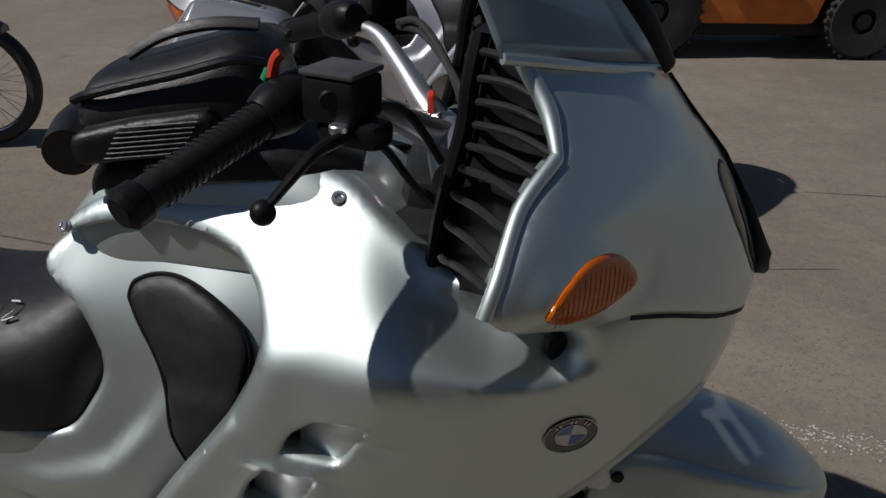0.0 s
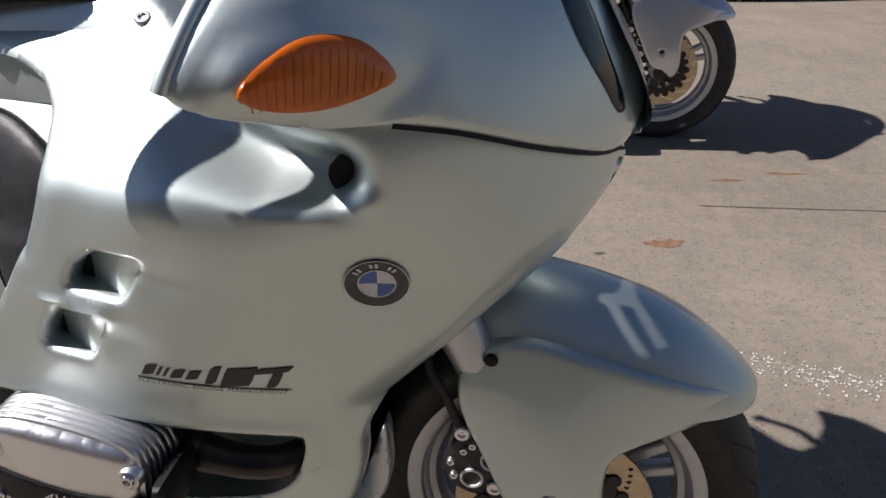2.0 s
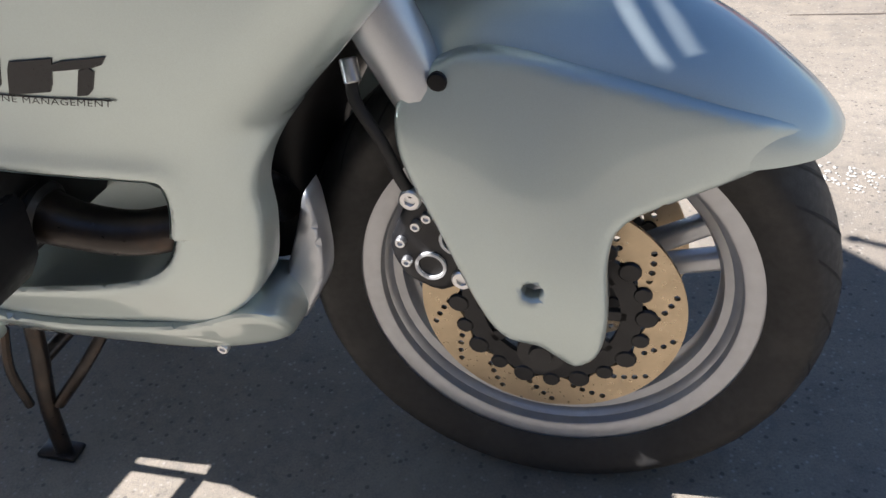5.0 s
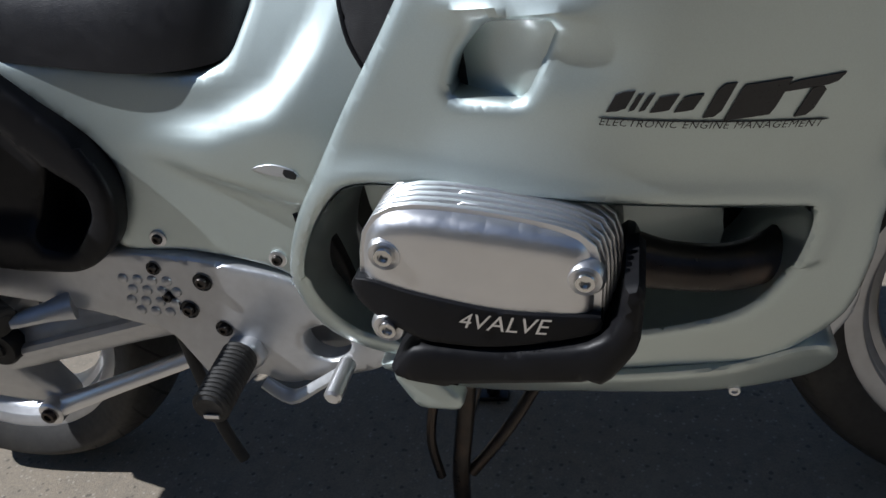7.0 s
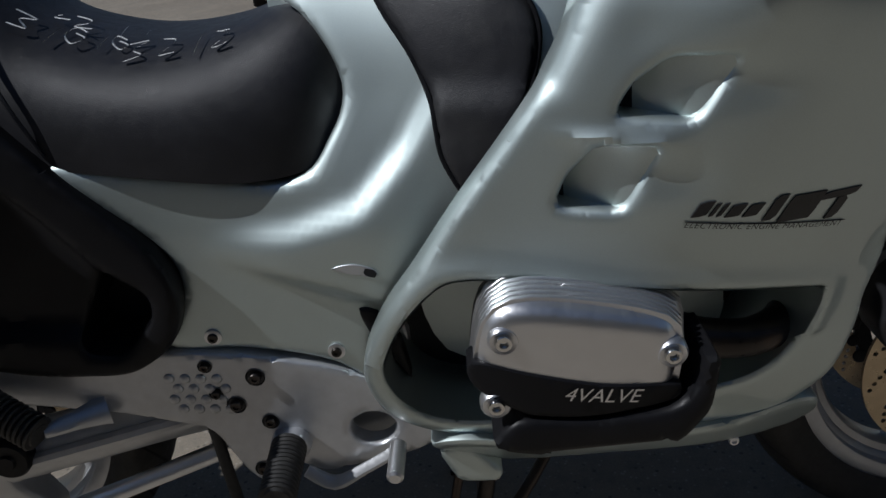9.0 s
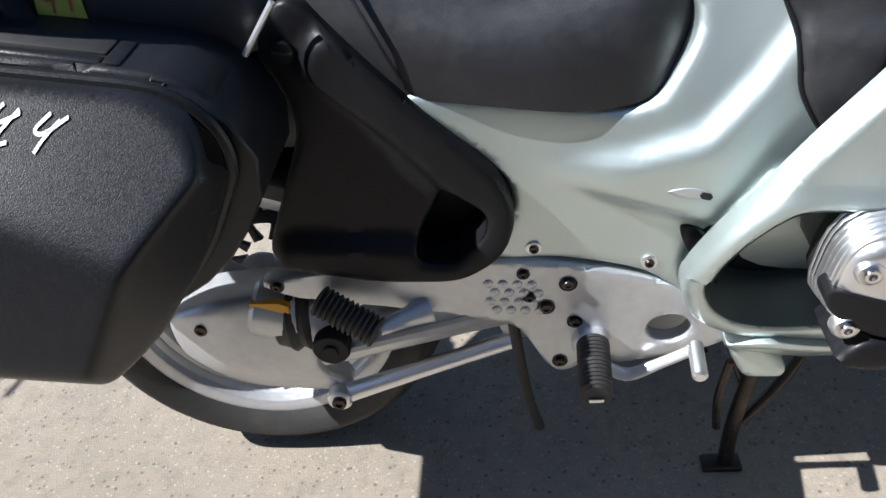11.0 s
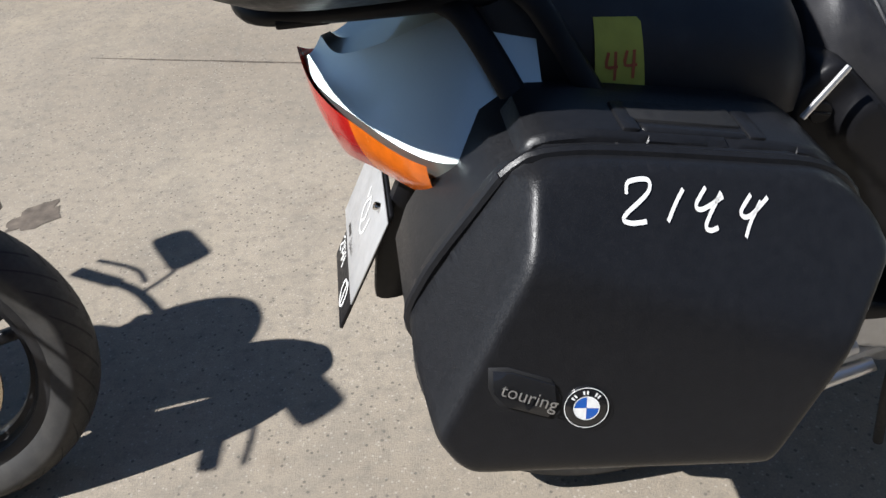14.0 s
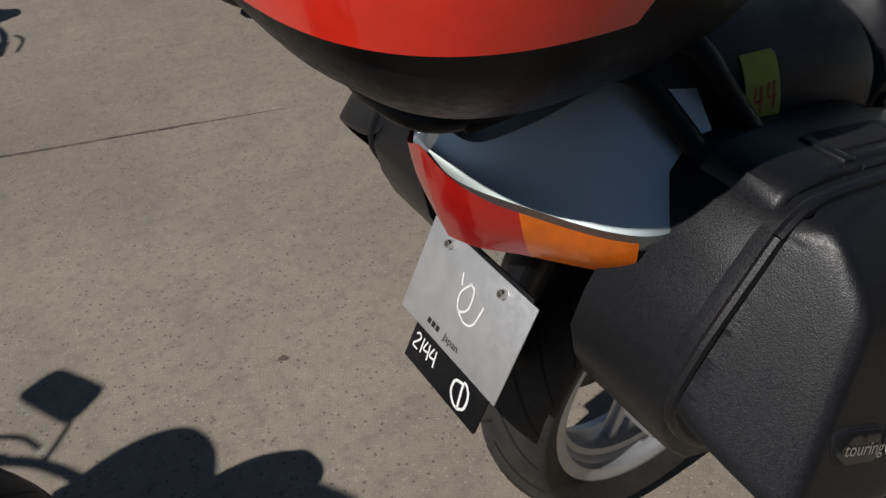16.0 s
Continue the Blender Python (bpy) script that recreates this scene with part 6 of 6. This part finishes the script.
# top case
top_case = thing("top_case", "black hard top case with a wide red reflector band", "top case")
part("base", plan_loft([(1.002, -1.085, 0.135, 0.13, 3.0), (1.008, -1.085, 0.155, 0.155, 3.0), (1.03, -1.09, 0.180, 0.19, 3.0), (1.07, -1.10, 0.212, 0.232, 3.0), (1.11, -1.108, 0.228, 0.262, 3.0), (1.20, -1.112, 0.238, 0.283, 3.0)]), SMOOTHBLACK, top_case, "black moulded case base")
for k in range(4):
    z = 1.138 + 0.015 * k
    q = 0.005 + 0.002 * k
    part("rib", plan_loft([(z, -1.11, 0.230 + q, 0.268 + q, 3.0), (z + 0.003, -1.11, 0.234 + q, 0.272 + q, 3.0), (z + 0.008, -1.11, 0.234 + q, 0.272 + q, 3.0), (z + 0.010, -1.11, 0.230 + q, 0.268 + q, 3.0)]), SMOOTHBLACK, top_case)
rows = []
for z, a, b in ((1.132, 0.230, 0.268), (1.136, 0.242, 0.280), (1.162, 0.248, 0.286), (1.194, 0.253, 0.291), (1.198, 0.242, 0.282)):
    row = []
    cut = 1.49 + 0.11 * (z - 1.132) / 0.066
    for t in np.linspace(-1, 1, 61):
        ang = math.pi + t * cut
        c, sn = math.cos(ang), math.sin(ang)
        row.append((-1.112 + a * np.sign(c) * abs(c) ** (2 / 3.0), b * np.sign(sn) * abs(sn) ** (2 / 3.0), z))
    rows.append(row)
part("reflector", rings_mesh(rows, False, False), REDBAND, top_case, "glossy red reflector band")
part("lid", plan_loft([(1.199, -1.11, 0.240, 0.282, 3.0), (1.202, -1.11, 0.254, 0.294, 3.0), (1.224, -1.11, 0.254, 0.294, 3.0), (1.230, -1.11, 0.245, 0.284, 3.0), (1.30, -1.11, 0.232, 0.262, 2.9), (1.36, -1.11, 0.19, 0.215, 2.7), (1.385, -1.11, 0.13, 0.15, 2.5), (1.392, -1.11, 0.05, 0.05, 2.2)]), SMOOTHBLACK, top_case, "black domed lid")

# tank bag
bag = thing("tank_bag", "black leather tank bag with zips and side pockets", "bag")
part("main_pouch", shell([(-0.090, 1.150, 1.085, 0.09, 3.0), (-0.07, 1.185, 1.085, 0.108, 3.2), (-0.02, 1.200, 1.095, 0.115, 3.3), (0.06, 1.222, 1.10, 0.118, 3.3), (0.12, 1.238, 1.10, 0.112, 3.2), (0.155, 1.222, 1.10, 0.095, 3.0), (0.17, 1.18, 1.10, 0.075, 2.6)], 40, 16), LEATHER, bag, "black leather pouch")
for s in (-1, 1):
    part("side_pocket", panel(rounded([(-0.075, 1.090), (-0.08, 1.130), (0.0, 1.150), (0.10, 1.165), (0.11, 1.115)], 0.015), plane(0.140), [], 0.012, 0.012, 0.03, s), LEATHER, bag)
    for k in range(7):
        part("stitched_rib", rod((-0.035 + 0.004 * k, s * 0.1415, 1.104 + 0.0065 * k), (0.060 + 0.004 * k, s * 0.1415, 1.114 + 0.0065 * k), 0.0017, 6), LEATHER, bag)
    part("zip", tube([(-0.085, s * 0.085, 1.160), (-0.06, s * 0.104, 1.172), (-0.01, s * 0.110, 1.186), (0.06, s * 0.112, 1.203), (0.12, s * 0.104, 1.218), (0.155, s * 0.085, 1.212)], 0.006, 8, 5), LEATHER, bag)
part("roll_pocket", tube([(-0.085, -0.125, 1.105), (-0.095, -0.06, 1.112), (-0.098, 0.05, 1.112), (-0.085, 0.11, 1.105)], [0.031, 0.034, 0.034, 0.031], 16, 5), LEATHER, bag)
part("carry_strap", tube([(-0.03, -0.03, 1.205), (0.02, -0.03, 1.232), (0.08, -0.03, 1.246), (0.14, -0.03, 1.246)], 0.010, 8, 5, True, 0.5), LEATHER, bag)
part("base_pad", shell([(-0.085, 1.065, 1.03, 0.08, 3), (-0.05, 1.09, 1.05, 0.10, 3), (0.08, 1.122, 1.07, 0.12, 3), (0.2, 1.118, 1.07, 0.11, 3), (0.27, 1.09, 1.05, 0.08, 3)], 24, 10), LEATHER, bag)


# ---- other vehicles in the yard ----
def repaint(root, swap):
    """Gives a copied thing its own colours, object by object."""
    for o in root.children_recursive:
        if o.type == "MESH" and o.material_slots and o.material_slots[0].material in swap:
            m = swap[o.material_slots[0].material]
            o.material_slots[0].link = "OBJECT"
            o.material_slots[0].material = m


SILVER = mat("bright_silver_paint", (0.62, 0.63, 0.66), 0.36, 0.7, 0.03, 900, coat=0.8)
far = copy_thing(bike, pose(0.34, 2.50, 0))
far.name = "silver_motorcycle"
tagged(far, "silver touring motorcycle on its centre stand behind the first", "motorcycle", "motorcycles")
tagged(bike, group="motorcycles")
repaint(far, {PAINT: SILVER, AMBER: AMBER})
for o in list(far.children):
    if o.name.split(".")[0] in ("number_plate", "plate_holder"):
        for c in list(o.children):
            bpy.data.objects.remove(c)
        bpy.data.objects.remove(o)
for c in [o for o in scene.objects if o.name.startswith("pannier_case") and o.parent is None]:
    k = copy_thing(c, pose(0.34, 2.50, 0))
    tagged(k, "silver painted pannier on the motorcycle behind", "pannier", "pannier cases")
    for o in list(k.children):
        if o.name.split(".")[0] in ("white_figure",):
            bpy.data.objects.remove(o)
    repaint(k, {PLASTIC: SILVER})


def wire_wheel(root, centre, R, w, rim_r):
    rim = part("front_wheel", lathe([(rim_r, -0.022), (rim_r + 0.006, -0.024), (rim_r - 0.004, -0.018), (rim_r - 0.014, -0.008), (rim_r - 0.014, 0.008), (rim_r - 0.004, 0.018), (rim_r + 0.006, 0.024), (rim_r, 0.022)], 60, centre, True), POLISHED, root, "chromed wire-spoked rim")
    part("tyre", tyre_geo(centre, R, w, rim_r), RUBBER, rim, "black rubber tyre")
    part("tread_groove", groove_geo(centre, R, w, 34, 0.25), DARK, rim)
    part("hub", lathe([(0.02, -0.05), (0.055, -0.045), (0.06, -0.03), (0.03, -0.02), (0.03, 0.02), (0.06, 0.03), (0.055, 0.045), (0.02, 0.05)], 28, centre, True), BARE, rim)
    part("brake_disc", disc_geo(centre, -0.06, 0.10, 0.14), BARE, rim, "drilled steel brake disc")
    for i in range(36):
        a = 2 * math.pi * i / 36
        b = a + (0.28 if i % 4 < 2 else -0.28)
        s = -1 if i % 2 else 1
        p = Vector(centre) + Vector((0.054 * math.cos(b), s * 0.036, 0.054 * math.sin(b)))
        q = Vector(centre) + Vector(((rim_r - 0.012) * math.cos(a), s * 0.004, (rim_r - 0.012) * math.sin(a)))
        part("wire_spoke", rod(p, q, 0.0018, 6), POLISHED, rim)
    return rim


def plain_bike(root, axle, wheelbase, mate, bar_turn=0.0, mirrors=True, dome=True, wired=False, rake=0.30):
    """A motorcycle with front wheel, fork, bars, tank, seat and rear wheel; axle is the front axle's place in the thing."""
    ax = Vector(axle)
    if wired:
        wire_wheel(root, ax, 0.325, 0.09, 0.262)
    else:
        wheel(ax, 0.300, 0.125, 0.228, 0.09, 3, root, "front", (-0.066,), BLACKMETAL, 30)
    back = ax + Vector((-wheelbase, 0, 0.01))
    wheel(back, 0.31, 0.15, 0.228, 0.11, 3, root, "rear", (), BLACKMETAL, 24)
    top = ax + Vector((-rake, 0, 0.62))
    for s in (-1, 1):
        part("fork_leg", tube([tuple(ax + Vector((0, s * 0.09, 0))), tuple(ax + Vector((-rake / 2, s * 0.095, 0.31))), tuple(top + Vector((0, s * 0.095, 0)))], [0.026, 0.027, 0.022], 14, 4), POLISHED if wired else BLACKMETAL, root, "fork leg")
    turn = Matrix.Translation(top + Vector((0.02, -0.04, 0))) @ Matrix.Rotation(bar_turn, 4, "Z")
    for s in (-1, 1):
        bar = part("handlebar", moved(tube([(0, 0, 0.05), (-0.02, s * 0.12, 0.08), (-0.08, s * 0.25, 0.12), (-0.16, s * 0.38, 0.11)], 0.012, 10, 5), turn), BLACKMETAL, root, "black handlebar")
        part("grip", moved(rod((-0.10, s * 0.29, 0.118), (-0.165, s * 0.40, 0.108), 0.018, 12), turn), RUBBER, bar)
        part("lever", moved(tube([(-0.04, s * 0.26, 0.12), (-0.03, s * 0.33, 0.11), (-0.09, s * 0.42, 0.10)], 0.006, 8, 4), turn), BLACKMETAL, bar)
        if mirrors:
            part("mirror_stalk", moved(tube([(-0.07, s * 0.22, 0.13), (-0.05, s * 0.26, 0.22), (-0.08, s * 0.31, 0.27)], 0.006, 8, 4), turn), BLACKMETAL, bar)
            part("mirror", moved(panel(rounded([(-0.085, -0.055), (0.085, -0.045), (0.075, 0.055), (-0.075, 0.062)], 0.025), plane(0.012), [], 0.02, 0.008, 0, -1, back=-0.012), turn @ Matrix.Translation((-0.085, s * 0.33, 0.30)) @ Matrix.Rotation(radians(90), 4, "Z")), SMOOTHBLACK, bar, "black rear-view mirror")
    st = lambda x, *v: (ax.x + x - max(0.0, rake - 0.42), *v)
    z0 = ax.z
    if dome:
        part("headlight_fairing", shell([st(-0.44, z0 + 0.78, z0 + 0.55, 0.10, 2.4), st(-0.37, z0 + 0.81, z0 + 0.50, 0.125, 2.4), st(-0.28, z0 + 0.77, z0 + 0.48, 0.12, 2.4), st(-0.20, z0 + 0.66, z0 + 0.50, 0.10, 2.2), st(-0.16, z0 + 0.60, z0 + 0.54, 0.04, 2.0)], 24, 12), mate, root, "small headlight fairing")
    else:
        hl = part("headlight", lathe([(0, -0.09), (0.05, -0.085), (0.085, -0.03), (0.09, 0.03), (0.08, 0.04), (0, 0.045)], 28), POLISHED, root)
        hl.matrix_local = Matrix.Translation(top + Vector((0.09, 0, -0.05))) @ Matrix.Rotation(radians(90), 4, "Z")
    part("tank", shell([st(-0.82, z0 + 0.50, z0 + 0.38, 0.10, 2.4), st(-0.68, z0 + 0.63, z0 + 0.36, 0.15, 2.5), st(-0.52, z0 + 0.66, z0 + 0.36, 0.16, 2.5), st(-0.40, z0 + 0.60, z0 + 0.38, 0.12, 2.3)], 24, 12), mate, root, "painted fuel tank")
    part("seat", shell([st(-1.40, z0 + 0.56, z0 + 0.46, 0.08, 2.4), st(-1.2, z0 + 0.53, z0 + 0.42, 0.13, 2.6), st(-0.95, z0 + 0.48, z0 + 0.38, 0.14, 2.6), st(-0.80, z0 + 0.50, z0 + 0.38, 0.10, 2.4)], 24, 12), VINYL, root, "black seat")
    part("engine", block((0.45, 0.28, 0.34), (ax.x - 0.68, 0, z0 + 0.15), 0.05), BLACKMETAL, root, "dark engine")
    part("swing_arm", tube([(ax.x - 0.85, -0.09, z0 + 0.08), (back.x, -0.10, z0 + 0.01)], 0.03, 12), BLACKMETAL, root)
    part("swing_arm", tube([(ax.x - 0.85, 0.09, z0 + 0.08), (back.x, 0.10, z0 + 0.01)], 0.03, 12), BLACKMETAL, root)
    part("side_stand", tube([(ax.x - 0.80, 0.10, z0 + 0.05), (ax.x - 0.78, 0.24, -z0 * 0 + 0.012)], 0.012, 10), STEEL, root)
    st = lambda x, *v: (ax.x + x, *v)
    part("front_fender", shell([st(-0.24, z0 + 0.34, z0 + 0.26, 0.06, 2.2), st(-0.10, z0 + 0.385, z0 + 0.29, 0.068, 2.3), st(0.06, z0 + 0.375, z0 + 0.30, 0.068, 2.3), st(0.20, z0 + 0.30, z0 + 0.26, 0.05, 2.2)], 24, 10), mate, root, "front fender")


near = thing("black_motorcycle", "black motorcycle parked on the yard with mirrors on stalks", "motorcycle", group="motorcycles")
plain_bike(near, (0, 0, 0.302), 1.60, BLACKGLOSS, 0.27, rake=0.50)
near.matrix_world = pose(-1.955, 0.11, 0, -15, 0, 2)
classic = thing("classic_motorcycle", "classic motorcycle with wire-spoked front wheel", "motorcycle", group="motorcycles")
plain_bike(classic, (0, 0, 0.327), 1.42, BLACKGLOSS, 0.2, False, False, True)
classic.matrix_world = pose(-2.05, 3.05, 0, 0, 0, 3)

# forklift
lift = thing("forklift", "orange forklift truck parked at the back of the yard", "forklift")
body_side = rounded([(0.0, 0.27), (0.0, 1.0), (0.5, 1.12), (1.35, 1.12), (1.75, 0.95), (1.78, 0.55), (1.62, 0.52), (1.50, 0.70), (1.20, 0.70), (1.02, 0.45), (0.98, 0.27)], 0.05)
part("chassis", panel(body_side, plane(0.5), [], 0.06, 0.02, 0, -1, back=-0.5), ORANGE, lift, "orange painted chassis")
part("side_step", block((0.55, 0.06, 0.05), (0.55, -0.53, 0.50), 0.01), ORANGE, lift)
part("underside", block((1.9, 0.8, 0.20), (0.7, 0, 0.26), 0.02), DARK, lift)
for x, r in ((-0.30, 0.36), (1.36, 0.30)):
    for y in (-0.42, 0.42):
        c = (x, y, r)
        ty = part("wheel", lathe([(0.10, -0.10), (r * 0.6, -0.11), (r * 0.88, -0.12), (r * 0.97, -0.10), (r, -0.06), (r, 0.06), (r * 0.97, 0.10), (r * 0.88, 0.12), (r * 0.6, 0.11), (0.10, 0.10)], 48, c, True), RUBBER, lift, "solid black rubber tyre")
        part("hub", lathe([(0, -0.10), (0.06, -0.10), (0.075, -0.06), (r * 0.55, -0.05), (r * 0.58, 0.05), (0, 0.06)], 28, c), BLACKMETAL, ty)
        for i in range(28):
            a = 2 * math.pi * i / 28
            part("tread_block", block((0.03, 0.09, 0.02), (x + (r + 0.002) * math.cos(a), y - 0.07, r + (r + 0.002) * math.sin(a)), 0.004, Matrix.Rotation(-a + math.pi / 2, 4, "Y")), RUBBER, ty)
for y in (-0.4, 0.4):
    part("mast", block((0.12, 0.10, 1.9), (-0.75, y, 1.0), 0.01), BLACKMETAL, lift)
part("mast_bar", block((0.10, 0.8, 0.12), (-0.75, 0, 0.6), 0.01), BLACKMETAL, lift)
for y in (-0.28, 0.28):
    part("fork_tine", block((1.0, 0.10, 0.04), (-1.30, y, 0.08), 0.01), STEEL, lift)
lift.matrix_world = pose(2.25, 5.95, 0, 0, 0, 3)
